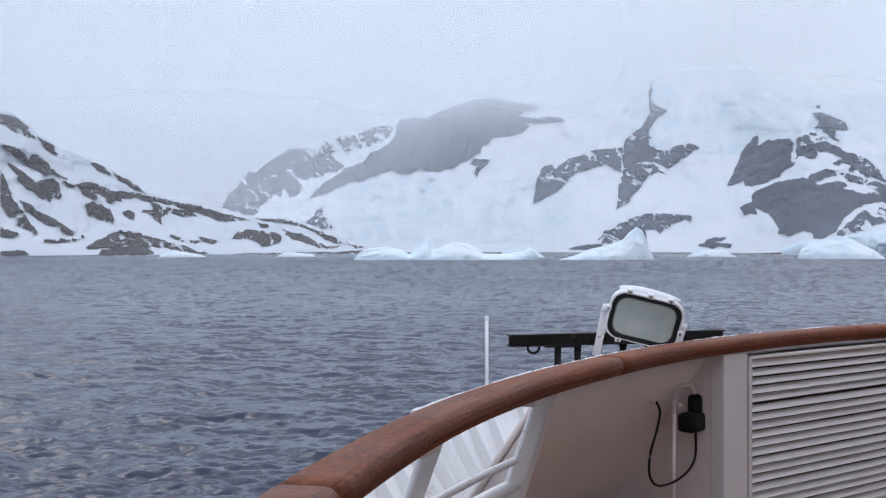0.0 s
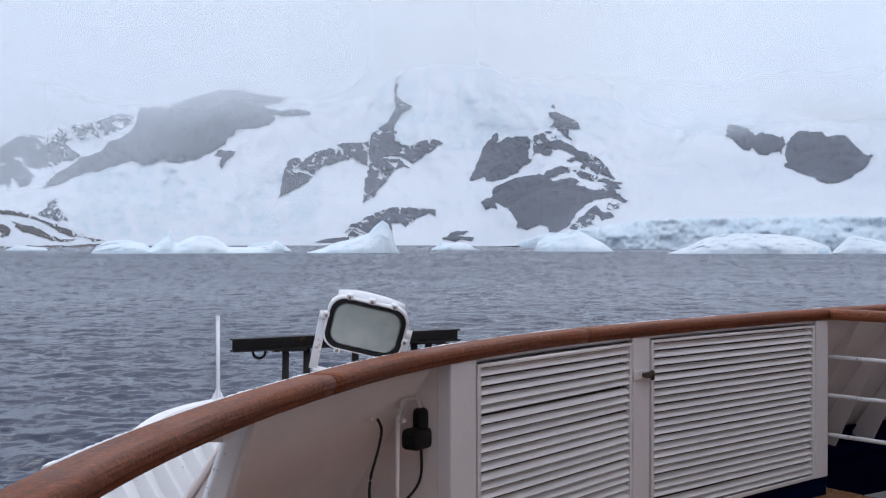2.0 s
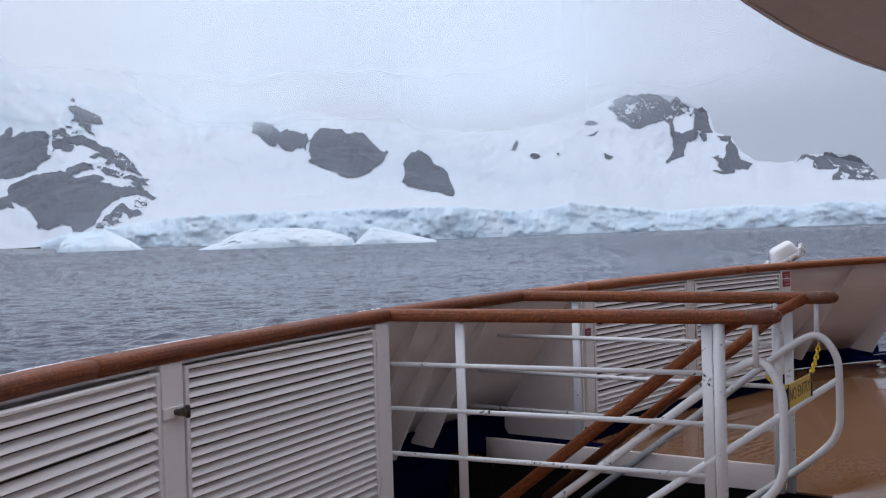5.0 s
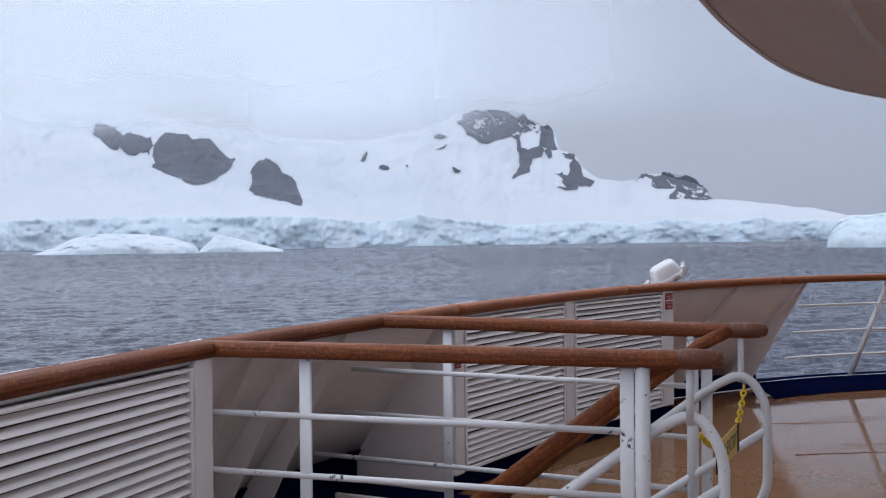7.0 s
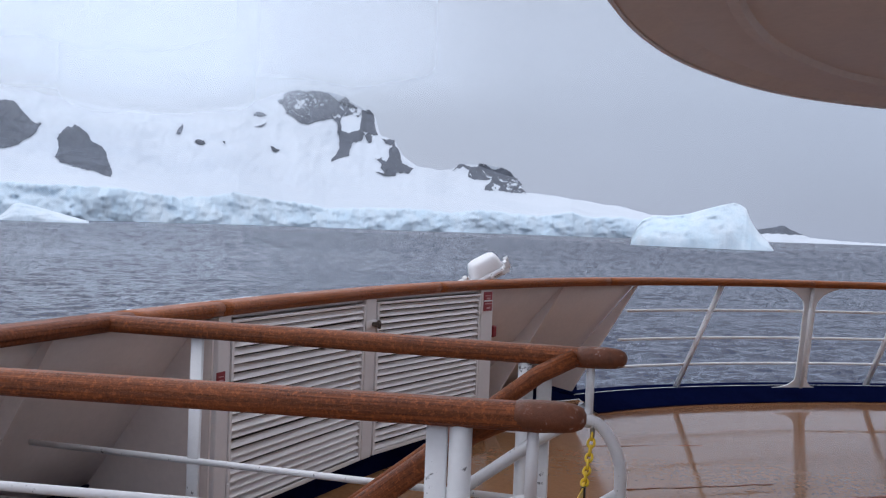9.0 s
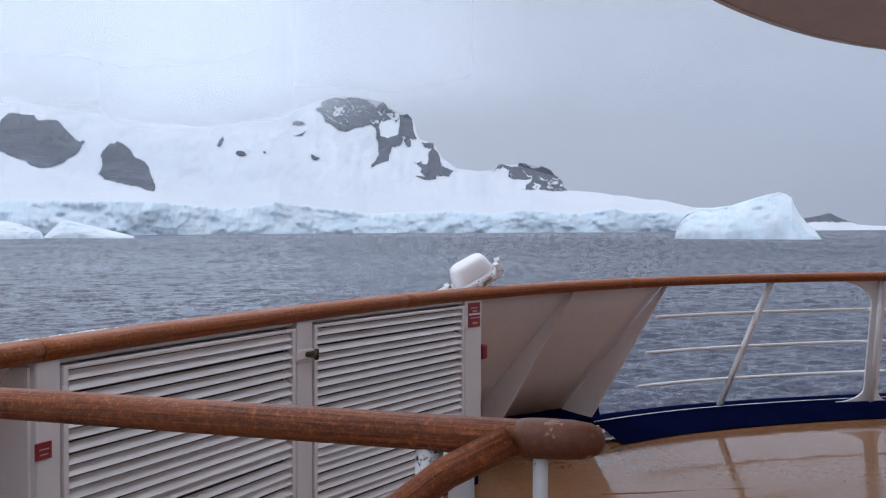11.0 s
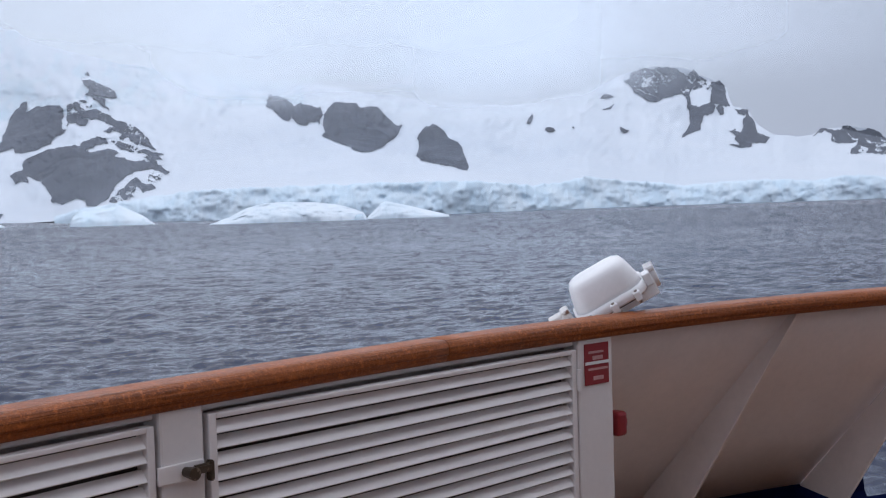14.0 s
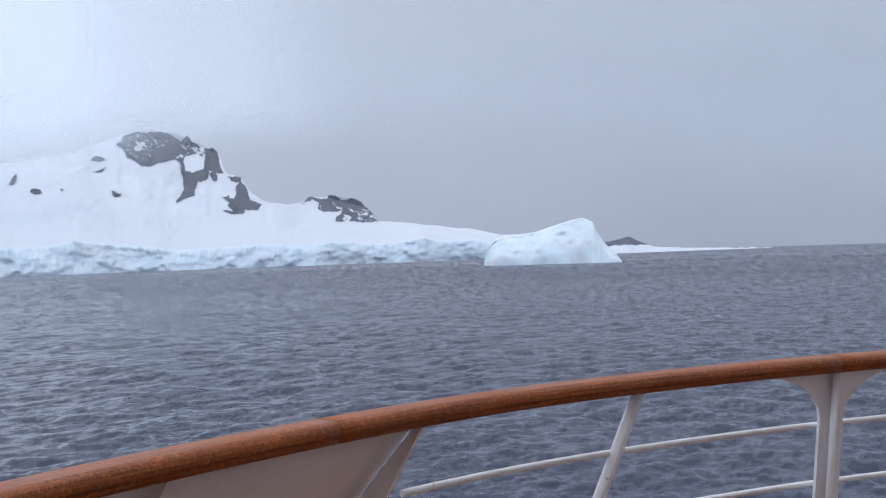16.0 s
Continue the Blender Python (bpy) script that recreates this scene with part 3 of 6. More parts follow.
bare(0, [(14.25, 2.98), (14.33, 3.20), (14.54, 3.53), (14.66, 3.94), (14.88, 4.49), (15.10, 4.90), (15.42, 5.23), (15.71, 5.46), (15.76, 5.18), (15.62, 4.85), (15.89, 5.02), (16.21, 5.19), (16.75, 5.27), (17.28, 5.25), (17.41, 5.11), (17.30, 4.59), (17.31, 4.14), (17.53, 4.09), (17.31, 3.86), (16.98, 3.75), (16.79, 3.53), (16.79, 3.36), (16.31, 3.25), (15.90, 3.03), (15.37, 2.92), (15.11, 2.98), (14.98, 3.20), (14.80, 3.09)])
bare(0.16, [(17.61, 5.25), (17.96, 5.48), (18.42, 5.51), (18.77, 5.26), (19.18, 4.98), (19.72, 4.65), (20.27, 4.43), (20.81, 4.14), (21.14, 3.80), (21.41, 3.52), (21.63, 3.18), (21.79, 2.98), (21.35, 3.15), (20.94, 3.35), (20.66, 3.30), (20.25, 3.47), (19.92, 3.67), (20.12, 3.86), (19.76, 4.00), (19.43, 3.89), (19.24, 4.00), (19.71, 4.23), (19.30, 4.42), (18.90, 4.59), (18.57, 4.59), (18.40, 4.31), (18.07, 4.31), (17.81, 4.42), (17.53, 4.31), (17.49, 4.70)])
bare(0, [(18.42, 6.76), (18.56, 6.87), (18.69, 6.82), (18.66, 6.65), (18.45, 6.68)], True)
bare(0.14, [(18.25, 6.40), (18.66, 6.48), (19.07, 6.32), (19.47, 6.16), (19.80, 5.99), (19.96, 5.72), (19.96, 5.55), (19.60, 5.60), (19.33, 5.66), (19.40, 5.32), (19.61, 4.93), (19.32, 5.15), (19.05, 5.43), (18.78, 5.62), (18.59, 5.76), (18.32, 5.79), (18.59, 5.90), (18.65, 6.15), (18.44, 6.26)])
bare(0, [(14.82, 1.87), (15.09, 2.09), (15.41, 2.15), (15.42, 2.48), (15.63, 2.70), (16.57, 3.14), (17.24, 3.25), (18.05, 3.30), (18.27, 3.53), (18.88, 3.75), (19.29, 3.64), (19.42, 3.41), (19.01, 3.36), (18.37, 3.08), (18.59, 2.97), (19.41, 3.19), (19.96, 2.96), (19.68, 2.79), (20.23, 2.68), (20.64, 2.50), (21.06, 2.58), (21.39, 2.44), (21.06, 2.78), (21.48, 2.81), (22.03, 2.09), (22.36, 1.97), (22.08, 1.78), (21.47, 2.10), (20.77, 1.99), (20.35, 1.83), (19.99, 1.55), (19.51, 0.99), (19.36, 0.65), (19.03, 0.54), (18.67, 0.27), (18.32, 0.33), (18.22, 0.61), (17.87, 0.73), (17.60, 0.68), (17.19, 0.46), (16.65, 0.58), (16.66, 0.86), (16.27, 1.59), (15.56, 1.81), (15.69, 1.48), (15.35, 1.65), (15.08, 1.54)])
bare(0.2, [(19.36, 0.59), (19.51, 0.85), (19.92, 1.12), (20.35, 1.49), (20.63, 1.71), (21.05, 1.82), (21.61, 1.93), (22.02, 1.75), (21.82, 1.52), (21.46, 1.39), (21.65, 1.10), (21.03, 0.97), (20.61, 0.74), (20.19, 0.55), (19.77, 0.47), (19.50, 0.48)])
bare(0.14, [(19.42, 3.47), (19.97, 3.52), (20.52, 3.30), (20.93, 3.18), (21.49, 3.01), (22.18, 2.83), (21.76, 2.78), (22.04, 2.49), (21.62, 2.61), (21.07, 2.90), (20.65, 2.96), (20.24, 3.01), (19.83, 3.19)])
bare(0.1, [(-11.39, 1.93), (-11.26, 2.29), (-10.85, 2.78), (-10.52, 3.15), (-10.31, 3.49), (-9.90, 3.83), (-9.62, 3.72), (-9.35, 4.07), (-8.93, 4.36), (-8.52, 4.59), (-8.10, 4.88), (-7.68, 5.00), (-7.26, 5.04), (-6.70, 4.96), (-6.14, 5.03), (-5.57, 4.83), (-5.86, 4.63), (-5.43, 4.35), (-5.15, 4.07), (-5.57, 3.83), (-6.00, 3.77), (-6.42, 3.48), (-6.84, 3.53), (-7.12, 3.41), (-7.54, 3.47), (-8.04, 3.80), (-7.68, 3.47), (-7.32, 3.10), (-7.54, 2.73), (-7.96, 2.49), (-8.24, 2.89), (-8.43, 2.52), (-8.79, 2.60), (-9.07, 2.31), (-9.34, 2.14), (-9.48, 2.03), (-9.53, 1.74), (-9.75, 1.57), (-10.30, 1.65), (-10.85, 1.79)])
bare(0.28, [(-6.70, 5.07), (-6.14, 5.37), (-5.29, 5.61), (-4.44, 5.79), (-3.72, 6.09), (-3.00, 6.21), (-2.57, 6.11), (-2.72, 5.70), (-3.29, 5.35), (-3.86, 5.11), (-4.44, 4.93), (-5.29, 4.75), (-6.00, 4.86)])
bare(0, [(-6.98, 2.42), (-6.28, 3.25), (-5.43, 3.72), (-5.15, 3.98), (-4.43, 4.27), (-4.01, 4.48), (-3.86, 4.77), (-3.29, 5.00), (-2.86, 5.30), (-2.57, 5.59), (-2.49, 6.11), (-2.28, 6.51), (-1.71, 6.57), (-0.98, 6.55), (0.18, 7.11), (0.76, 7.29), (1.63, 7.49), (2.51, 7.58), (3.39, 7.41), (4.26, 7.21), (4.85, 7.12), (4.56, 6.92), (3.68, 6.78), (4.56, 6.49), (5.29, 6.60), (6.02, 6.54), (6.16, 6.34), (5.43, 6.26), (3.97, 6.26), (4.41, 6.14), (4.12, 5.85), (3.53, 5.68), (2.51, 5.56), (1.92, 5.04), (1.78, 4.75), (0.76, 4.22), (0.47, 4.02), (-0.11, 3.87), (-0.98, 3.84), (-1.27, 4.04), (-1.42, 3.86), (-2.28, 3.69), (-2.72, 3.86), (-3.29, 3.71), (-4.43, 3.32), (-5.00, 3.21), (-5.85, 2.83)])
bare(0, [(1.49, 4.51), (1.92, 4.46), (2.36, 4.46), (2.16, 4.17), (1.78, 3.88), (1.63, 3.47), (1.52, 3.73), (1.63, 4.11), (1.28, 4.17)], True)
bare(0.28, [(-7.17, 1.13), (-6.84, 1.53), (-6.56, 1.82), (-6.25, 2.11), (-6.36, 1.68), (-5.99, 1.39), (-5.74, 0.93), (-6.27, 0.87), (-6.70, 0.93)])
bare(0.1, [(7.84, 0.14), (7.84, 0.37), (8.19, 0.72), (8.63, 0.95), (9.06, 1.18), (9.50, 1.42), (10.08, 1.59), (10.66, 1.70), (11.23, 1.64), (11.81, 1.58), (12.24, 1.58), (12.55, 1.46), (12.47, 1.14), (12.09, 1.29), (11.52, 1.06), (11.37, 0.83), (10.94, 0.60), (10.65, 0.83), (10.22, 0.77), (10.36, 0.42), (9.93, 0.19), (9.49, 0.02)])
bare(0, [(12.69, 0.04), (13.09, 0.13), (13.23, 0.30), (13.66, 0.45), (14.26, 0.42), (13.94, 0.24), (13.52, 0.19), (13.94, 0.13), (14.48, 0.10), (14.37, -0.10), (13.80, -0.04), (13.52, -0.13), (13.09, -0.07)], True)
bare(0, [(6.24, -0.18), (6.73, -0.01), (7.61, 0.11), (8.10, 0.08), (7.96, -0.15), (7.17, -0.21)], True)
bare(0, [(27.24, 5.63), (27.44, 5.77), (27.93, 5.59), (28.27, 5.44), (28.56, 5.18), (28.93, 5.30), (29.37, 5.12), (29.80, 5.00), (29.94, 5.11), (30.06, 4.82), (29.99, 4.53), (29.87, 4.42), (29.81, 4.08), (29.73, 4.31), (29.50, 4.31), (29.20, 4.14), (28.77, 4.20), (28.54, 4.44), (28.43, 4.55), (28.14, 4.38), (27.85, 4.56), (27.63, 4.85), (27.49, 5.02), (27.23, 5.11)])
bare(0, [(30.08, 4.65), (30.29, 4.99), (30.59, 5.28), (31.11, 5.27), (31.69, 5.23), (31.92, 5.06), (32.27, 5.02), (32.70, 5.01), (33.08, 4.83), (33.27, 4.49), (33.56, 4.25), (33.79, 4.07), (34.05, 4.04), (33.93, 3.78), (33.87, 3.61), (33.54, 3.29), (33.16, 3.01), (32.66, 2.82), (32.17, 2.65), (31.79, 2.77), (31.36, 3.01), (30.78, 3.19), (30.35, 3.43), (29.97, 3.50), (30.15, 3.78), (29.98, 4.07)])
bare(0, [(35.03, 3.70), (35.21, 3.99), (35.50, 3.98), (35.68, 4.09), (35.97, 3.91), (36.25, 3.73), (36.37, 3.44), (36.59, 3.24), (36.88, 3.14), (37.08, 2.91), (37.16, 2.56), (37.33, 2.15), (37.47, 1.80), (37.38, 1.60), (36.92, 1.69), (36.43, 1.85), (35.85, 2.01), (35.36, 2.07), (35.01, 2.14), (34.84, 2.40), (34.72, 2.43), (34.85, 2.84), (34.83, 3.36)])
bare(0.02, [(45.36, 5.87), (45.63, 6.06), (45.77, 6.26), (46.33, 6.44), (46.90, 6.47), (47.48, 6.44), (48.06, 6.30), (48.50, 6.04), (48.84, 6.23), (49.08, 6.01), (49.44, 5.69), (49.68, 5.47), (49.54, 5.23), (49.10, 5.35), (48.76, 5.25), (48.68, 5.02), (48.40, 4.95), (48.10, 5.10), (47.68, 4.97), (47.25, 4.86), (46.97, 4.70), (46.54, 4.80), (46.10, 5.11), (45.80, 5.41), (45.59, 5.68)])
bare(0, [(49.67, 5.58), (50.11, 5.63), (50.32, 5.44), (50.39, 5.07), (50.46, 4.70), (50.59, 4.30), (50.16, 4.34), (49.77, 4.55), (49.59, 4.72), (49.69, 5.12)])
bare(0, [(48.40, 5.00), (48.63, 5.02), (48.67, 4.56), (49.00, 4.40), (49.37, 4.53), (49.71, 4.67), (49.87, 4.39), (49.73, 4.03), (49.31, 3.90), (49.17, 3.66), (49.13, 3.28), (48.76, 3.12), (48.47, 3.05), (48.16, 2.89), (48.38, 3.22), (48.59, 3.63), (48.57, 4.12)])
bare(0, [(49.87, 4.33), (50.06, 4.51), (50.30, 4.29), (50.26, 3.97), (50.03, 3.96)], True)
bare(0, [(50.77, 4.17), (51.18, 4.21), (51.41, 4.11), (51.48, 3.88), (51.66, 3.72), (51.85, 3.32), (51.86, 3.03), (52.16, 2.87), (52.43, 2.76), (52.18, 2.46), (51.68, 2.50), (51.49, 2.32), (50.96, 2.27), (50.61, 2.37), (50.46, 2.50), (50.78, 2.52), (51.01, 2.47), (50.72, 2.69), (50.82, 2.87), (50.59, 3.03), (50.43, 3.17), (50.75, 3.21), (50.99, 3.11), (51.15, 3.35), (51.20, 3.70), (51.31, 3.87), (51.04, 3.98)])
bare(0.02, [(54.38, 2.64), (54.61, 2.91), (54.86, 3.10), (55.24, 3.00), (55.54, 2.95), (55.82, 3.13), (56.05, 3.17), (56.41, 2.98), (56.53, 2.87), (56.82, 2.94), (57.13, 3.01), (57.40, 2.79), (57.71, 2.51), (58.10, 2.12), (58.29, 1.66), (57.83, 1.70), (57.25, 1.71), (56.81, 1.81), (56.40, 1.73), (55.88, 1.71), (56.16, 1.93), (56.44, 2.23), (56.54, 2.52), (56.38, 2.34), (56.06, 2.27), (55.62, 2.31), (55.21, 2.47), (55.37, 2.77), (55.02, 2.87), (54.73, 2.80)])
bare(0, [(44.17, 5.06), (44.39, 5.28), (44.67, 5.24), (44.96, 5.11), (44.54, 4.97)], True)
bare(0, [(44.24, 4.47), (44.61, 4.61), (44.91, 4.74), (44.70, 4.47)], True)
bare(0, [(41.34, 3.55), (41.50, 3.72), (41.78, 3.66), (41.92, 3.49), (41.57, 3.39)], True)
bare(0, [(45.07, 3.60), (45.33, 3.50), (45.65, 3.38), (45.40, 3.25), (45.22, 3.33)], True)
bare(0, [(40.44, 3.92), (40.52, 4.17), (40.70, 4.44), (40.79, 4.25), (40.61, 3.87)], True)
bare(0, [(42.73, 3.65), (42.84, 3.71), (42.87, 3.52)], True)


# the low rocky island off the mountain's foot
ISLE_CREST = [(-42, 9.0), (-30, 8.2), (-24, 7.2), (-21.9, 6.45), (-21.4, 6.38), (-20.8, 6.05), (-20.2, 5.42), (-19.2, 4.8), (-17.8, 4.25), (-16.7, 3.72), (-15.0, 2.6), (-14.0, 2.4), (-12.9, 2.18), (-11.4, 1.73), (-9.8, 1.46), (-8.1, 1.4), (-6.7, 1.0), (-5.5, 0.53), (-3.9, -0.1), (-3.5, -0.4)]


def isle_range(az, el):
    lo = -0.45
    hi = lerp(ISLE_CREST, az)
    u = np.clip((el - lo) / np.maximum(hi - lo, 0.15), 0, 1.2)
    return 1430 + 12 * (az + 22) + 420 * u ** 0.9 + 30 * rough_noise(az, el, 0.6, 32, 5) * np.clip(u * 4, 0, 1)


def island():
    body = thing("island", "low rocky island half covered in old snow", "island", at=(WALK_MID[0], WALK_MID[1], 0))
    az, u = np.arange(-42, -3.45, 0.09), np.linspace(0, 1, 60)
    A, U = np.meshgrid(az, u, indexing="ij")
    hi = lerp(ISLE_CREST, A) + 0.03 * rough_noise(A, A * 0, 1.1, 31)
    E = -0.5 + (np.maximum(hi, -0.4) + 0.5) * U
    r = isle_range(A, E)
    verts = (placed(A, E, r) - np.array([WALK_MID[0], WALK_MID[1], 0])).reshape(-1, 3)
    back = placed(az, np.full_like(az, -0.2), np.full_like(az, 2250.0)) - np.array([WALK_MID[0], WALK_MID[1], 0])
    back[:, 2] = -5
    rows, cols = A.shape
    faces = grid_faces(rows, cols) + [(i * cols + cols - 1, rows * cols + i, rows * cols + i + 1, (i + 1) * cols + cols - 1) for i in range(rows - 1)]
    mesh_ob("snow_slope", np.concatenate([verts, back]), faces, SNOW, body, True)
    return body


ISLAND = island()


def ledge(snow, outline):
    """One bare rock ledge of the island."""
    n = ledge.count = ledge.count + 1
    outcrop(outline, ISLAND, 60 + n, snow * 0.7, ROCK_BROWN, isle_range, 0.034, 3.0, 0.06, streak=(0.9, 4.5))


ledge.count = 0
ledge(0.02, [(-21.92, 6.37), (-21.41, 6.31), (-20.90, 6.01), (-20.52, 5.62), (-20.27, 5.22), (-20.39, 5.08), (-20.78, 5.26), (-21.29, 5.54), (-21.67, 5.84), (-21.92, 5.89)])
ledge(0, [(-20.19, 5.36), (-19.88, 5.10), (-19.49, 4.89), (-19.23, 4.43), (-19.49, 4.51), (-19.88, 4.77), (-20.09, 5.09)])
ledge(0.03, [(-21.92, 5.03), (-21.62, 4.82), (-21.29, 4.83), (-20.91, 4.58), (-20.70, 4.26), (-21.04, 4.19), (-21.37, 4.51), (-21.67, 4.63), (-21.92, 4.71)])
ledge(0.03, [(-20.91, 4.12), (-20.65, 4.26), (-20.52, 4.48), (-20.14, 4.33), (-19.75, 4.06), (-19.57, 3.79), (-19.10, 3.42), (-18.71, 3.26), (-19.10, 3.34), (-19.49, 3.52), (-19.88, 3.46), (-20.19, 3.67), (-20.60, 3.85)])
ledge(0.03, [(-21.62, 4.02), (-21.29, 3.92), (-21.04, 3.70), (-20.65, 3.39), (-20.35, 3.12), (-20.01, 3.24), (-19.49, 3.33), (-19.23, 3.06), (-19.05, 2.32), (-19.37, 2.37), (-19.42, 2.64), (-19.63, 2.15), (-20.01, 2.31), (-20.40, 2.63), (-20.78, 2.84), (-21.04, 3.22), (-21.29, 3.64)])
ledge(0, [(-17.79, 4.16), (-17.39, 4.06), (-16.99, 3.79), (-16.72, 3.46), (-17.12, 3.57), (-17.52, 3.84)])
ledge(0.03, [(-16.72, 3.66), (-16.32, 3.47), (-15.78, 3.20), (-15.37, 2.84), (-15.05, 2.53), (-15.51, 2.75), (-16.05, 3.03), (-16.45, 3.30)])
ledge(0.04, [(-19.10, 3.20), (-18.58, 3.04), (-18.05, 3.16), (-17.52, 3.12), (-16.99, 2.90), (-16.45, 2.69), (-16.24, 2.18), (-16.59, 2.24), (-16.86, 2.07), (-17.26, 2.34), (-17.66, 2.34), (-18.05, 2.53), (-18.32, 2.80), (-18.84, 2.93)])
ledge(0.03, [(-18.05, 2.05), (-17.66, 2.25), (-17.26, 2.06), (-16.86, 1.79), (-16.72, 1.43), (-16.59, 1.15), (-16.99, 1.20), (-17.53, 1.34), (-17.92, 1.56)])
ledge(0.1, [(-16.59, 2.74), (-15.92, 2.69), (-15.24, 2.56), (-14.28, 2.37), (-13.73, 2.26), (-12.90, 2.10), (-12.07, 1.94), (-11.37, 1.65), (-10.66, 1.54), (-9.96, 1.32), (-10.66, 1.31), (-11.23, 1.17), (-11.79, 1.37), (-12.35, 1.59), (-12.90, 1.73), (-13.46, 1.93), (-14.28, 2.15), (-14.97, 2.25), (-15.65, 2.42), (-16.19, 2.35)])
ledge(0.12, [(-14.97, 2.28), (-14.69, 2.20), (-14.01, 1.92), (-13.18, 1.87), (-12.62, 1.53), (-13.18, 1.47), (-13.87, 1.64), (-14.42, 1.44), (-14.34, 1.07), (-14.69, 1.35), (-15.10, 1.63), (-15.37, 1.80), (-14.78, 1.80)])
ledge(0, [(-16.24, 1.71), (-15.92, 1.85), (-15.65, 1.57), (-15.70, 1.29), (-16.05, 1.40)])
ledge(0.03, [(-21.92, 3.68), (-21.72, 3.36), (-21.55, 2.88), (-21.37, 2.34), (-20.96, 1.75), (-20.66, 1.31), (-20.20, 0.66), (-20.40, 0.58), (-20.79, 0.85), (-21.22, 1.12), (-21.62, 1.58), (-21.93, 2.01)])
ledge(0.08, [(-21.04, 2.21), (-20.53, 2.03), (-20.01, 1.59), (-19.50, 1.41), (-19.11, 1.13), (-18.71, 0.78), (-18.06, 0.50), (-18.11, 0.39), (-18.85, 0.61), (-19.50, 0.99), (-20.14, 1.26), (-20.66, 1.67)])
ledge(0, [(-21.93, 0.93), (-21.42, 0.77), (-21.04, 0.58), (-21.42, 0.44), (-21.93, 0.49)])
ledge(0.06, [(-18.06, -0.11), (-17.66, 0.22), (-16.99, 0.59), (-16.32, 0.78), (-15.65, 0.73), (-14.97, 0.51), (-14.01, 0.22), (-13.18, -0.00), (-12.63, -0.26), (-11.85, -0.40), (-12.63, -0.37), (-13.46, -0.26), (-14.29, -0.06), (-15.11, -0.06), (-15.92, -0.00), (-16.73, -0.11), (-17.40, -0.06), (-17.93, -0.17)])
ledge(0, [(-17.48, -0.39), (-17.26, -0.17), (-16.46, -0.06), (-15.65, 0.06), (-15.05, -0.11), (-14.70, -0.34), (-15.38, -0.45), (-16.73, -0.45)])
ledge(0.08, [(-10.95, 0.34), (-10.66, 0.74), (-10.10, 0.88), (-9.25, 0.80), (-8.68, 0.69), (-8.39, 0.45), (-8.45, 0.17), (-8.96, 0.05), (-9.53, -0.06), (-9.82, 0.22), (-10.38, 0.40)])
ledge(0.1, [(-8.39, 0.92), (-7.82, 0.69), (-7.10, 0.51), (-6.67, 0.22), (-6.09, 0.05), (-5.37, -0.01), (-5.80, -0.13), (-6.67, -0.07), (-7.25, 0.17), (-7.82, 0.31), (-8.25, 0.60)])
ledge(0.08, [(-9.81, 1.49), (-8.96, 1.41), (-8.10, 1.35), (-7.39, 1.12), (-6.81, 0.89), (-6.09, 0.63), (-6.67, 0.69), (-7.24, 0.92), (-8.10, 1.15), (-8.68, 1.20), (-9.39, 1.26)])
ledge(0.1, [(-6.81, 0.80), (-6.09, 0.60), (-5.51, 0.43), (-4.94, 0.11), (-4.07, -0.07), (-4.65, -0.13), (-5.51, 0.11), (-6.24, 0.31)])
ledge(0, [(-9.67, 1.20), (-9.10, 1.12), (-8.99, 0.94), (-9.53, 1.00)])
ledge(0.15, [(-14.15, 0.59), (-13.18, 0.39), (-12.35, 0.22), (-12.90, 0.17), (-13.73, 0.31)])
ledge(0.1, [(-12.63, 0.51), (-11.65, 0.31), (-11.79, 0.11), (-12.49, 0.28)])
ledge(0, [(-21.93, -0.24), (-21.17, -0.19), (-20.53, -0.38), (-21.93, -0.40)])
ledge(0, [(-10.95, -0.38), (-7.82, -0.33), (-3.77, -0.24), (-4.36, -0.39), (-10.67, -0.46)])
ledge(0.05, [(-20.02, 0.30), (-19.11, 0.42), (-18.06, 0.36), (-19.11, 0.20), (-19.89, 0.17)])
ledge(0.15, [(-34, 8.0), (-22.4, 6.8), (-22.4, 6.0), (-34, 6.6)])
ledge(0.15, [(-34, 5.0), (-22.4, 4.9), (-22.4, 2.4), (-34, 1.4)])


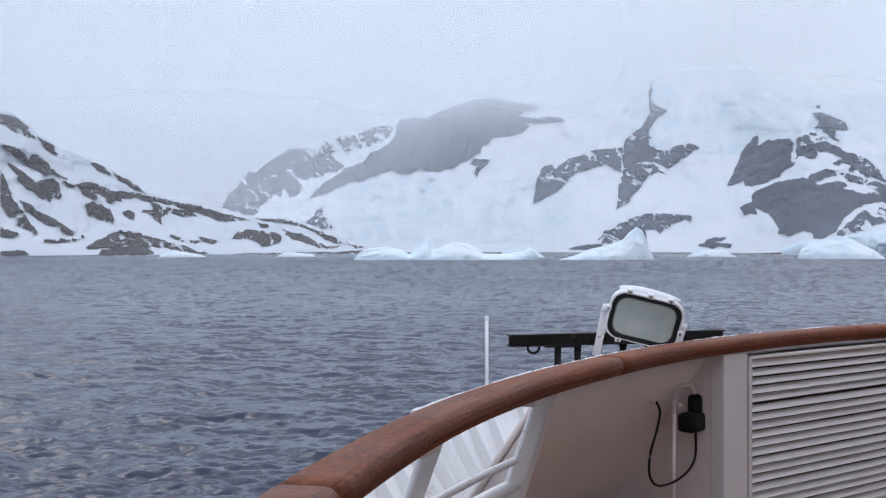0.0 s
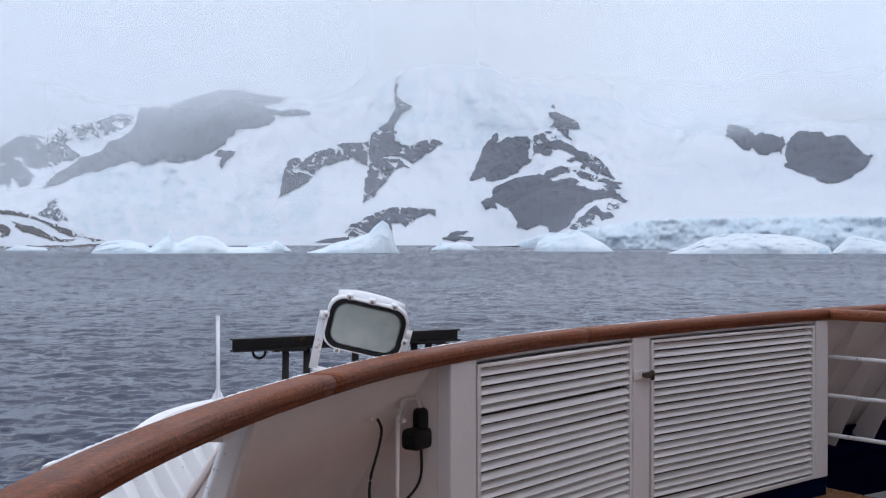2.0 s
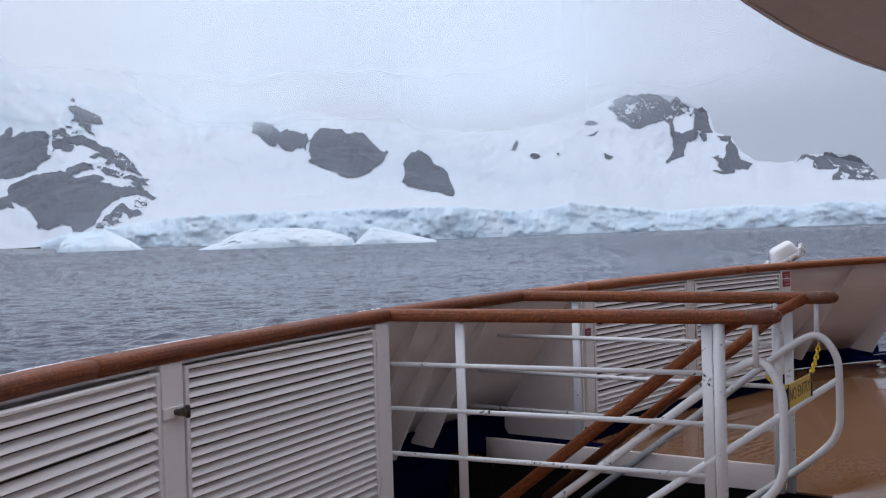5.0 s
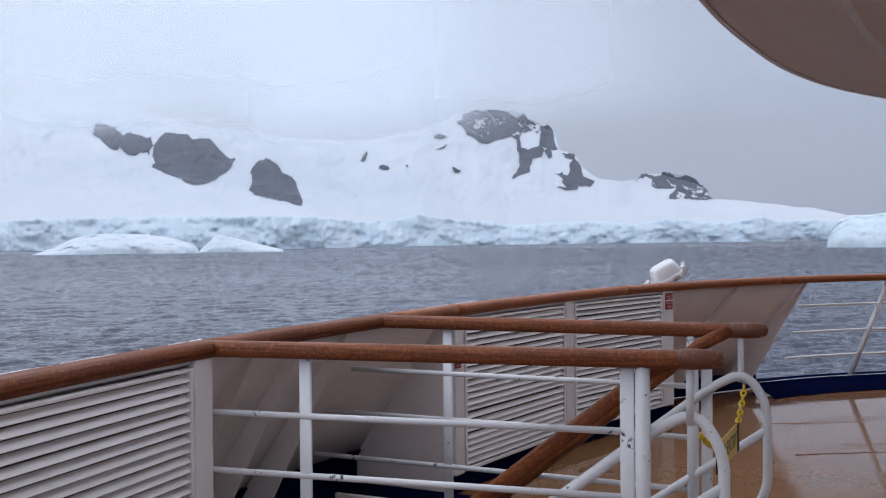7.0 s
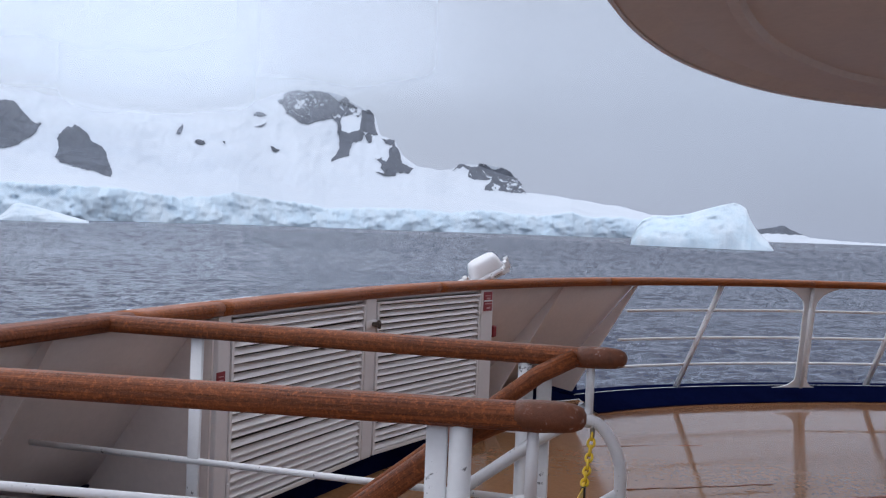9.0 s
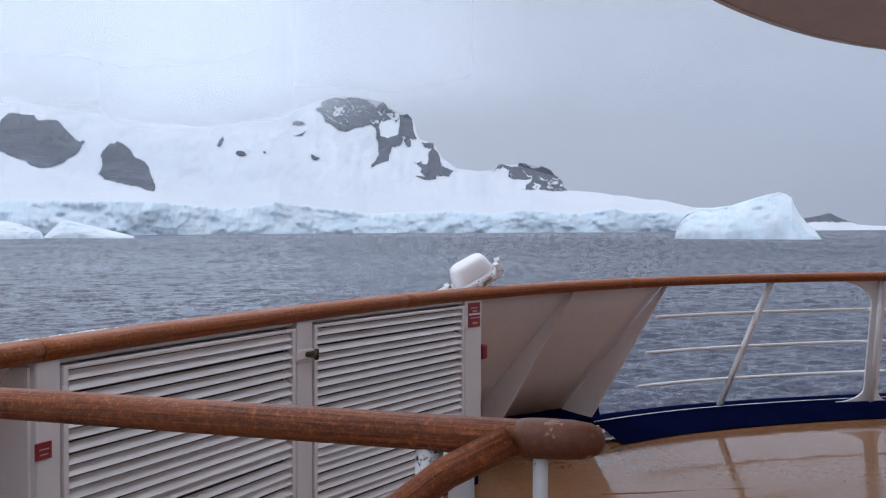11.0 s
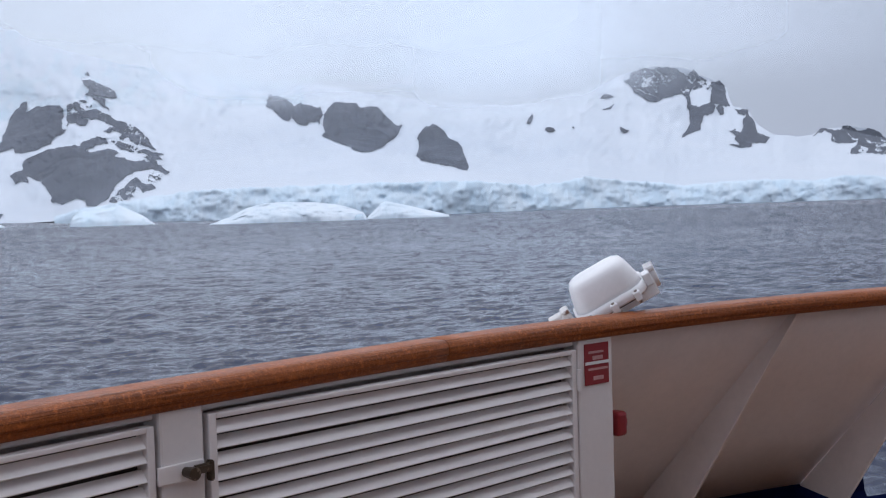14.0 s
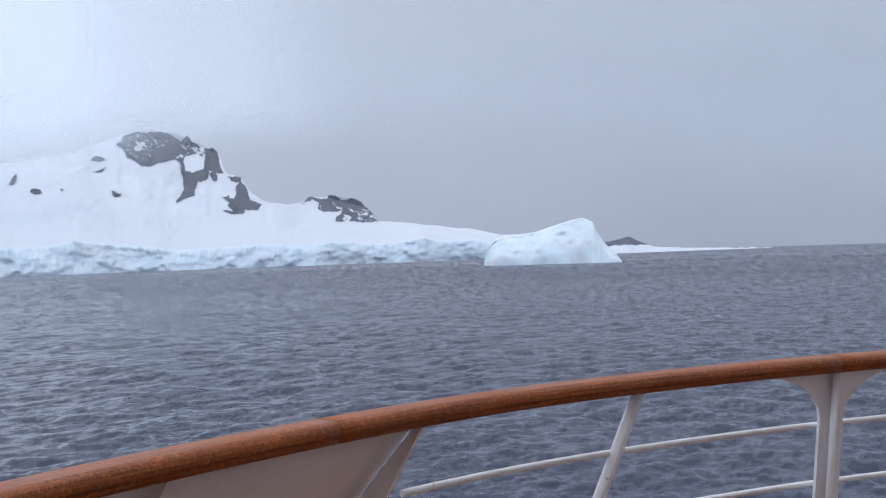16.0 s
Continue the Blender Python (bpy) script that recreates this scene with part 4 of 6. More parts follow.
# icebergs and floes: a silhouette profile turned into a lump with a waterline notch
def iceberg(profile, dist, depth, seed, label, mat=None, lean=0.35, kind_name="iceberg", detail=1.0):
    p = np.asarray(profile, dtype=float)
    a0, a1 = p[0, 0], p[-1, 0]
    mid = radians((a0 + a1) / 2)
    foot = np.array([WALK_MID[0] + dist * math.sin(mid), WALK_MID[1] + dist * math.cos(mid), 0])
    width = dist * radians(a1 - a0)
    across = np.array([math.cos(mid), -math.sin(mid), 0])
    away = np.array([math.sin(mid), math.cos(mid), 0])
    n, m = 120, 44
    verts = []
    for i in range(n):
        f = i / (n - 1)
        a = a0 + (a1 - a0) * f
        top = EYE + dist * math.tan(radians(float(np.interp(a, p[:, 0], p[:, 1]))))
        end = min(1.0, 6 * min(f, 1 - f)) ** 0.5
        for j in range(m):
            q = j / (m - 1)
            g = -1 + 2 * q
            ridge = max(0.0, 1 - abs(g + lean) / (1 - lean if g + lean < 0 else 1 + lean)) ** 0.62
            s = Vector((f * width * 0.035 + seed, g * depth * 0.05, seed * 3.1))
            bump = noise.fractal(s * 2.0, 0.8, 2.0, 5) * detail
            h = max(-1.5, top * ridge * (1 + 0.07 * bump * (1 - ridge)) + 0.05 * top * bump * (ridge < 0.97)) if end > 0 else -1.5
            if ridge < 0.02:
                h = -2.0
            pos = across * ((f - 0.5) * width) + away * (g * depth * 0.5 * (0.35 + 0.65 * end) + 0.06 * depth * bump)
            verts.append((pos[0], pos[1], h))
    ob = mesh_ob(kind_name, verts, grid_faces(n, m), mat or BERG, smooth=False)
    ob.location = foot
    me = ob.data
    me.polygons.foreach_set("use_smooth", [True] * len(me.polygons))
    return tagged(ob, label, "iceberg", "icebergs in the bay")


iceberg([(63.7, -0.86), (63.75, -0.3), (64.0, 0.3), (64.3, 0.63), (64.9, 0.82), (65.4, 0.82), (66.4, 0.94), (67.4, 1.26), (68.2, 1.49), (68.7, 1.59), (69.0, 1.5), (69.28, 1.33), (69.43, 0.91), (69.67, 0.5), (70.0, 0.09), (70.43, -0.31), (70.7, -0.69)], 950, 70, 1.0,
        "large pale blue iceberg with a tall pointed end", detail=0.55)
iceberg([(24.2, -0.75), (25.2, -0.42), (26.1, 0.02), (27.0, 0.24), (27.9, 0.28), (29.6, 0.22), (30.7, 0.06), (31.6, -0.19), (32.0, -0.37), (32.2, -0.72)], 900, 60, 2.0, "long low rounded white iceberg", BERG_WHITE, 0.3, detail=0.8)
iceberg([(32.15, -0.66), (32.6, -0.23), (32.9, 0.08), (33.2, 0.16), (34.2, -0.06), (35.4, -0.37), (36.4, -0.62)], 930, 40, 3.0, "low wedge-shaped white iceberg", BERG_WHITE, 0.3, detail=0.8)
iceberg([(31.5, -0.74), (31.6, -0.48), (31.95, -0.43), (32.2, -0.74)], 880, 8, 11.0, "small grey-blue ice block beside a white iceberg", ICE)
iceberg([(-4.9, -0.68), (-4.56, -0.34), (-4.0, -0.11), (-3.1, -0.02), (-2.3, -0.2), (-2.0, -0.45), (-1.7, -0.14), (-1.4, 0.15), (-1.05, 0.41), (-0.87, -0.1), (-0.67, -0.18), (-0.24, 0.03), (0.35, 0.21), (1.07, 0.09), (1.5, -0.14), (1.8, -0.4), (3.0, -0.42), (3.85, -0.27), (4.14, -0.03), (4.5, -0.21), (4.65, -0.7)], 930, 45, 4.0, "jagged blue-white iceberg with a sharp fin", detail=0.8)
iceberg([(5.6, -0.74), (6.5, -0.5), (7.35, -0.15), (8.2, 0.02), (8.95, 0.31), (9.25, 0.66), (9.63, 0.95), (9.92, 0.78), (10.12, 0.37), (10.26, -0.16), (10.55, -0.74)], 930, 45, 5.0, "sloping blue-white iceberg with a pointed spire", detail=0.7)
iceberg([(12.2, -0.55), (12.75, -0.2), (14.0, -0.2), (14.6, -0.55)], 1180, 30, 6.0, "small flat blue iceberg")
iceberg([(17.5, -0.65), (17.7, -0.1), (18.0, 0.12), (18.8, 0.28), (19.7, 0.45), (20.4, 0.1), (21.0, -0.2), (21.6, -0.65)], 1040, 60, 7.0, "blocky blue iceberg before the glacier front", detail=0.5)
iceberg([(-14.6, -0.5), (-14.1, -0.22), (-13.2, -0.3), (-12.3, -0.5)], 1180, 20, 8.0, "small pale blue floe beside dark rocks")
iceberg([(-8.7, -0.5), (-8.2, -0.3), (-7.0, -0.4), (-6.8, -0.5)], 1200, 18, 9.0, "small white floe near the island")
iceberg([(2.6, -0.55), (3.0, -0.2), (3.9, -0.1), (4.6, -0.3), (5.0, -0.55)], 1080, 20, 10.0, "small rounded blue-grey ice block")


# a far low point of land to the right of the big iceberg
def far_point():
    body = thing("headland", "far low headland of dark rock and snow", "headland", at=(WALK_MID[0], WALK_MID[1], 0))
    crest = [(69.0, 0.1), (69.8, 0.3), (71.1, 0.57), (71.8, 0.25), (72.4, 0.02), (74, -0.08), (76.6, -0.15), (79.0, -0.2)]
    az, u = np.arange(69, 79, 0.06), np.linspace(0, 1, 16)
    A, U = np.meshgrid(az, u, indexing="ij")
    hi = lerp(crest, A) + 0.03 * rough_noise(A, A * 0, 3, 41)
    E = -0.36 + (hi + 0.36) * U
    r = 2300 + 90 * (A - 69) + 240 * U
    v = placed(A, E, r) - np.array([WALK_MID[0], WALK_MID[1], 0])
    index = ((E + 0.05 * rough_noise(A, E, 4, 42) > 0.12) & (A > 69.9))[:-1, :-1].ravel().astype(np.int32)
    mesh_ob("shore", v.reshape(-1, 3), grid_faces(*A.shape), [SNOW, ROCK], body, False, index=index)


far_point()


# upright sheets of painted low cloud, set to veil the upper slopes from the camera
def cloud_sheet(dist, z0, full, a0, a1, mat):
    """One see-through sheet painted as cloud; it thickens with height, between the bearings a0 and a1."""
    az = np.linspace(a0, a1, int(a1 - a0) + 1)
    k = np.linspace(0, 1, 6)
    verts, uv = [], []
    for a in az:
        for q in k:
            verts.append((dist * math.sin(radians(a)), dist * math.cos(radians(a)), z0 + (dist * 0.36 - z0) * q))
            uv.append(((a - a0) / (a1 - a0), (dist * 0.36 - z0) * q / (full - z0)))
    ob = mesh_ob("low_cloud_sheet", verts, grid_faces(len(az), len(k)), mat, smooth=True, uv=uv)
    ob.location = (WALK_MID[0], WALK_MID[1], 0)
    tagged(ob, "see-through sheet painted as low cloud before the snow slopes", "cloud", kind="stuff")


cloud_sheet(1740, 110, 300, -60, 115, MIST)
cloud_sheet(2150, 130, 340, -60, 115, MIST)
cloud_sheet(2700, 225, 380, -32, 16, MIST_PATCH)
cloud_sheet(2000, 150, 270, 17, 49, MIST_RIDGE)
cloud_sheet(1990, 105, 215, 31, 48, MIST_PATCH)
cloud_sheet(2500, 215, 360, 37, 58, MIST_PATCH)
cloud_sheet(1960, 10, 110, -34, 17, MIST_LOW)
cloud_sheet(2050, 10, 100, -34, 17, MIST_LOW)


def haze_sheet(dist, a0, a1):
    az = np.radians(np.arange(a0, a1 + 0.1, 2.0))
    verts = [(dist * math.sin(a), dist * math.cos(a), z) for a in az for z in (-3.0, dist * 0.36)]
    ob = mesh_ob("haze_veil", verts, grid_faces(len(az), 2), HAZE, smooth=True)
    ob.location = (WALK_MID[0], WALK_MID[1], 0)
    tagged(ob, "see-through sheet of painted haze before the far shore", "haze", kind="stuff")


haze_sheet(1005, -60, 115)

# ---- the ship: plan of the curved deck edge ----
EDGE = [(-0.62, -3.0), (-0.58, -1.2), (-0.52, 0.3), (-0.40, 1.35), (-0.22, 2.28), (0.03, 3.08), (0.42, 3.88), (0.98, 4.70), (1.78, 5.45), (2.83, 6.10), (4.10, 6.72), (5.40, 7.20),
        (6.79, 7.62), (8.10, 7.91), (9.20, 8.04), (10.30, 8.00), (11.50, 7.72), (12.50, 7.20), (13.40, 6.50), (14.15, 5.65), (14.7, 4.5), (14.9, 3.0)]


def smooth_line(pts, per=24):
    p = np.asarray(pts, dtype=float)
    p = np.concatenate([[2 * p[0] - p[1]], p, [2 * p[-1] - p[-2]]])
    out = []
    for k in range(1, len(p) - 2):
        for q in np.linspace(0, 1, per, endpoint=False):
            a, b, c, d = p[k - 1:k + 3]
            out.append(0.5 * (2 * b + (c - a) * q + (2 * a - 5 * b + 4 * c - d) * q * q + (3 * b - a - 3 * c + d) * q ** 3))
    out.append(p[-2])
    return np.asarray(out)


LIST = 0.002          # the ship leans very slightly
LINE = smooth_line(EDGE)
RUN = np.concatenate([[0], np.cumsum(np.hypot(*np.diff(LINE, axis=0).T))])


def along(s):
    """Point of the deck edge after s metres, with its tangent and outward normal."""
    p = np.array([np.interp(s, RUN, LINE[:, 0]), np.interp(s, RUN, LINE[:, 1])])
    q = np.array([np.interp(s + 0.05, RUN, LINE[:, 0]), np.interp(s + 0.05, RUN, LINE[:, 1])])
    o = np.array([np.interp(s - 0.05, RUN, LINE[:, 0]), np.interp(s - 0.05, RUN, LINE[:, 1])])
    t = (q - o) / np.hypot(*(q - o))
    return p, t, np.array([-t[1], t[0]])


def station(x, y):
    return float(RUN[np.argmin(np.hypot(LINE[:, 0] - x, LINE[:, 1] - y))])


def spot(s, out=0.0, z=0.0):
    """A place on the ship: s metres along the edge, out metres beyond it, z over the walker's eye."""
    p, t, n = along(s)
    return Vector((p[0] + n[0] * out, p[1] + n[1] * out, EYE + z + LIST * (p[0] - 3.5)))


# ---- builders of bars, boards, tubes ----
def sweep(name, path, outline, mat, parent, label="", closed_ends=True, up=None, scale=None, smooth=True):
    """A bar of the given cross-section (right, up) along a path of points."""
    path = [Vector(p) for p in path]
    n, m = len(path), len(outline)
    verts, uv = [], []
    dist = 0.0
    for i, p in enumerate(path):
        d = (path[min(i + 1, n - 1)] - path[max(i - 1, 0)]).normalized()
        u = Vector(up) if up else (Vector((0, 0, 1)) if abs(d.z) < 0.95 else Vector((0, 1, 0)))
        right = d.cross(u).normalized()
        over = right.cross(d).normalized()
        if i:
            dist += (p - path[i - 1]).length
        k = scale[i] if scale else 1.0
        for j, (a, b) in enumerate(outline):
            verts.append(p + right * a * k + over * b * k)
            uv.append((dist, j / m))
    faces = []
    for i in range(n - 1):
        for j in range(m):
            q = (j + 1) % m
            faces.append((i * m + j, i * m + q, (i + 1) * m + q, (i + 1) * m + j))
    if closed_ends:
        faces += [tuple(range(m - 1, -1, -1)), tuple((n - 1) * m + j for j in range(m))]
    ob = mesh_ob(name, verts, faces, mat, parent, False, uv=uv, label=label)
    if smooth:
        ob.data.polygons.foreach_set("use_smooth", [len(f) == 4 for f in faces])
    return ob


def rounded(w, h, r, k=4):
    out = []
    for cx, cy, a0 in ((w / 2 - r, h / 2 - r, 0), (-w / 2 + r, h / 2 - r, 90), (-w / 2 + r, -h / 2 + r, 180), (w / 2 - r, -h / 2 + r, 270)):
        for q in range(k + 1):
            a = radians(a0 + 90 * q / k)
            out.append((cx + r * math.cos(a), cy + r * math.sin(a)))
    return out


def disc(r, k=12):
    return [(r * math.cos(2 * math.pi * q / k), r * math.sin(2 * math.pi * q / k)) for q in range(k)]


def tube(name, path, r, mat, parent, label="", k=12):
    return sweep(name, path, disc(r, k), mat, parent, label)


def bend(points, radius, k=6):
    """A polyline with its corners rounded."""
    p = [Vector(q) for q in points]
    out = [p[0]]
    for i in range(1, len(p) - 1):
        a, b = (p[i - 1] - p[i]), (p[i + 1] - p[i])
        r = min(radius, a.length * 0.49, b.length * 0.49)
        s, e = p[i] + a.normalized() * r, p[i] + b.normalized() * r
        for q in range(k + 1):
            f = q / k
            out.append(s.lerp(p[i], f).lerp(p[i].lerp(e, f), f))
    out.append(p[-1])
    return out


def block(name, size, at, mat, parent, label="", turn=0.0, bevel=0.006, rot=None):
    bm = bmesh.new()
    bmesh.ops.create_cube(bm, size=1)
    for v in bm.verts:
        v.co = Vector((v.co.x * size[0], v.co.y * size[1], v.co.z * size[2]))
    if bevel:
        bmesh.ops.bevel(bm, geom=bm.edges[:], offset=bevel, segments=2, affect="EDGES", profile=0.5)
    m = rot if rot else Matrix.Rotation(turn, 4, "Z")
    bmesh.ops.transform(bm, matrix=Matrix.Translation(at) @ m, verts=bm.verts)
    return part(name, bm, mat, parent, label)


def sheet(name, rows, mat, parent, label="", thick=0.0, smooth=False):
    """A skin through rows of points, given a thickness downwards and away along its normals."""
    cols = len(rows[0])
    flat = [Vector(p) for row in rows for p in row]
    faces = grid_faces(len(rows), cols)
    ob = mesh_ob(name, flat, faces, mat, parent, smooth, label=label)
    if thick:
        mod = ob.modifiers.new("thickness", "SOLIDIFY")
        mod.thickness, mod.offset = thick, 0.0
    return ob


RAIL_TOP, RAIL_LOW = -0.418, -0.483
ZC = (RAIL_TOP + RAIL_LOW) / 2
DOOR_TOP = -0.509
S_PL1 = 6.82
S_LV1, S_LV1E, S_LV2, S_LV2E = 8.475, 9.755, 9.92, 11.46
S_C1, S_C2 = station(4.12, 6.73), station(5.45, 7.22)
S_LV3, S_LV3E, S_LV4, S_LV4E, S_SIGN = 14.06, 15.50, 15.655, 17.06, 17.225
S_PL2, S_STRUT, S_STAN = 19.18, 20.19, 21.18
FACE = -0.075          # the louvre doors stand this far inside the edge
FOOT = 0.62           # the bulwark's foot lies this far outside it


def steps(a, b, d=0.12):
    k = max(2, int(round((b - a) / d)) + 1)
    return np.linspace(a, b, k)


# ---- decks, bulwark and superstructure ----
def deck():
    ss = np.concatenate([steps(0.3, S_C1, 0.25), steps(S_C1, S_C2, 0.25)[1:], steps(S_C2, RUN[-1] - 0.3, 0.25)[1:]])
    offs = [FOOT + 0.02, 0.3, 0.0, -0.4, -0.8, -1.2, -1.6, -2.0, -2.4, -3.2, -4.2, -5.6]
    verts, faces = [], []
    for s in ss:
        for o in offs:
            verts.append(spot(s, o, -1.55))
    cols = len(offs)
    for i in range(len(ss) - 1):
        for j in range(cols - 1):
            mid = (ss[i] + ss[i + 1]) / 2
            if S_C1 < mid < S_C2 and offs[j + 1] >= -2.0:
                continue
            faces.append((i * cols + j, i * cols + j + 1, (i + 1) * cols + j + 1, (i + 1) * cols + j))
    ob = mesh_ob("floor", verts, faces, WET)
    mod = ob.modifiers.new("thickness", "SOLIDIFY")
    mod.thickness, mod.offset = 0.12, -1.0
    tagged(ob, "wet brown coated open deck with puddles", "deck", kind="structure")
    # thin brown raised lines on the coating, for the edges of drying water
    rnd = random.Random(8)
    for a, b, wide in (((9.6, 7.26), (10.95, 6.05), 0.03), ((8.62, 6.46), (9.43, 5.85), 0.03), ((10.9, 7.8), (12.6, 6.4), 0.03), ((9.0, 5.6), (10.2, 4.9), 0.05)):
        a, b = Vector((*a, DECK + 0.013)), Vector((*b, DECK + 0.013))
        sweep("drying_line", [a.lerp(b, q / 14) + Vector((rnd.uniform(-1, 1) * 0.012, rnd.uniform(-1, 1) * 0.012, 0)) for q in range(15)], rounded(wide, 0.003, 0.001, 2), TEAK_OLD, ob, "thin brown line at the edge of drying water", scale=[0.2 + 0.8 * rnd.random() for _ in range(15)])


deck()


def bulwark():
    body = tagged(new("wall_bulwark"), "cream painted sloping bulwark with stiffeners and navy foot", "bulwark", kind="structure")
    for a, b in ((S_PL1, S_PL2),):
        rows = [[spot(s - 0.33 * f * max(0.0, min(1.0, (s - 17.3) / 1.8)), -0.03 + (FOOT + 0.03) * f, RAIL_LOW + 0.01 + (-1.40 - RAIL_LOW) * f) for f in (0, 0.33, 0.66, 1)] for s in steps(a, b)]
        sheet("plate", rows, CREAM, body, thick=0.012, smooth=True)
        rows = [[spot(s, FOOT + 0.002, -1.395), spot(s, FOOT - 0.01, -1.47), spot(s, FOOT - 0.06, -1.54)] for s in steps(a, b)]
        sheet("kick_strip", rows, NAVY, body, "glossy navy blue foot strip", thick=0.02)
    # navy foot, its dark colour carried down where the stairwell lies in shade
    rows = [[spot(s, -0.03 + 0.65 * f - 0.02, RAIL_LOW + 0.01 + (-1.40 - RAIL_LOW) * f) for f in (0.93, 0.96, 0.985)] + [spot(s, FOOT - 0.03, -1.9)] for s in steps(S_LV2E + 0.17, S_LV3 - 0.14)]
    sheet("kick_strip", rows, NAVY, body, "tall navy blue foot plate, its lower part dark for the well's shade", thick=0.012)
    # web stiffeners: thin triangles that widen towards the foot
    for s, wide, drift in ((S_PL1, 0.34, 0.10), (S_C1 + 0.22, 0.2, 0.0), (S_C1 + 0.62, 0.2, 0.0), (S_C1 + 1.02, 0.2, 0.0), (18.24, 0.28, -0.30), (S_PL2, 0.30, -0.33)):
        top, foot = spot(s, -0.05, RAIL_LOW + 0.005), spot(s + drift, FOOT - 0.004, -1.40)
        toe = spot(s + drift, FOOT - wide, -1.42)
        p, t, n = along(s)
        side = Vector((t[0], t[1], 0)) * 0.006
        ring = [top + Vector((-n[0], -n[1], 0)) * 0.03, toe, foot, top]
        verts = [q - side for q in ring] + [q + side for q in ring]
        mesh_ob("stiffener", verts, [(3, 2, 1, 0), (4, 5, 6, 7), (0, 1, 5, 4), (1, 2, 6, 5), (2, 3, 7, 6), (3, 0, 4, 7)], CREAM, body)
    # header under the rail, above the doors
    for a, b in ((S_LV1 - 0.18, S_LV2E + 0.16), (S_LV3 - 0.13, S_SIGN)):
        sweep("header", [spot(s, FACE + 0.02, -0.489) for s in steps(a, b)], rounded(0.06, 0.026, 0.004, 1), SLAT, body)
    # posts between the doors
    for a, b in ((S_LV1 - 0.215, S_LV1 - 0.012), (S_LV1E + 0.012, S_LV2 - 0.012), (S_LV2E + 0.012, S_LV2E + 0.14), (S_LV3 - 0.125, S_LV3 - 0.012), (S_LV3E + 0.015, S_LV4 - 0.015), (S_LV4E + 0.012, S_SIGN + 0.01)):
        p, q = spot((a + b) / 2, FACE, 0), along((a + b) / 2)[1]
        block("post", (b - a, 0.07, 0.955), (p.x, p.y, p.z - 0.9575), SLAT, body, turn=math.atan2(q[1], q[0]), bevel=0.008)
    # end walls of the lockers
    for s in (S_LV1 - 0.205, S_LV2E + 0.15, S_LV3 - 0.13, S_SIGN + 0.0):
        ring = [spot(s, FACE - 0.01, -0.50), spot(s, FACE - 0.01, -1.545), spot(s, FOOT - 0.03, -1.545), spot(s, FOOT + 0.0, -1.39), spot(s, 0.01, -0.50)]
        p, t, n = along(s)
        side = Vector((t[0], t[1], 0)) * 0.008
        verts = [q - side for q in ring] + [q + side for q in ring]
        mesh_ob("end_plate", verts, [(4, 3, 2, 1, 0), (5, 6, 7, 8, 9), (0, 1, 6, 5), (1, 2, 7, 6), (2, 3, 8, 7), (3, 4, 9, 8), (4, 0, 5, 9)], CREAM, body)
    # navy plinth below the doors
    for a, b in ((S_LV1 - 0.17, S_LV2E + 0.15), (S_LV3 - 0.13, S_SIGN + 0.01)):
        sweep("plinth", [spot(s, FACE + 0.02, -1.495) for s in steps(a, b)], rounded(0.07, 0.12, 0.006, 2), NAVY, body, "glossy navy blue plinth")
    return body


bulwark()


def coaming(a, b):
    ob = tagged(new("trim_coaming"), "navy blue raised deck edge with white top line", "coaming", kind="structure")
    ss = steps(a, b)
    rows = [[spot(s, -0.05, -1.545), spot(s, -0.01, -1.53), spot(s, 0.20, -1.435), spot(s, 0.40, -1.435)] for s in ss]
    sheet("coaming_plate", rows, NAVY, ob, thick=0.012, smooth=False)
    sweep("edge_line", [spot(s, 0.225, -1.432) for s in ss], rounded(0.016, 0.008, 0.003, 2), WHITE, ob, "white painted edge")


coaming(S_PL2 - 0.4, RUN[-1] - 0.3)
coaming(0.3, S_PL1 + 0.02)


def hull():
    ob = tagged(new("wall_hull"), "white painted ship side below the open deck", "hull", kind="structure")
    rows = [[spot(s, 0.60, -1.56), spot(s, 0.62, -1.75), spot(s, 0.3, -3.4), spot(s, 0.3, -6.0), spot(s, 0.2, -11.8)] for s in steps(0.3, RUN[-1] - 0.3, 0.3)]
    sheet("side_plate", rows, WHITE, ob, thick=0.03)


hull()


def deckhead():
    """The deck above: a painted underside with a rounded rim, following the same curve further in."""
    ob = tagged(new("ceiling"), "painted underside of the deck above with a rounded rim", "deckhead", kind="structure")
    rim = smooth_line([(-1.6, -1.5), (-0.4, 0.6), (0.9, 2.2), (2.3, 3.5), (3.6, 4.4), (4.8, 5.02), (6.0, 5.56), (7.05, 5.97), (8.4, 6.40), (9.7, 6.61), (11.1, 6.54), (12.2, 6.10), (13.1, 5.35), (13.7, 4.3), (13.9, 3.0)], 10)
    tan = np.gradient(rim, axis=0)
    nor = np.stack([-tan[:, 1], tan[:, 0]], 1) / np.hypot(*tan.T)[:, None]
    # inner side, out of view, is cut short to let more sky light in
    prof = [(-2.4, 1.28), (-0.62, 1.21), (-0.60, 1.165), (-0.54, 1.165), (-0.52, 1.195), (-0.20, 1.16), (-0.05, 1.10), (0.0, 1.115), (0.03, 1.15), (0.03, 1.34), (-0.05, 1.40), (-2.4, 1.42), (-2.4, 1.28)]
    verts = [(p[0] + n[0] * o, p[1] + n[1] * o, EYE + z) for p, n in zip(rim, nor) for o, z in prof]
    mesh_ob("deckhead_plate", verts, grid_faces(len(rim), len(prof)), CANOPY, ob, False)
    sweep("rim_bead", [(p[0] - n[0] * 0.02, p[1] - n[1] * 0.02, EYE + 1.098) for p, n in zip(rim, nor)], disc(0.011, 8), SLAT, ob)


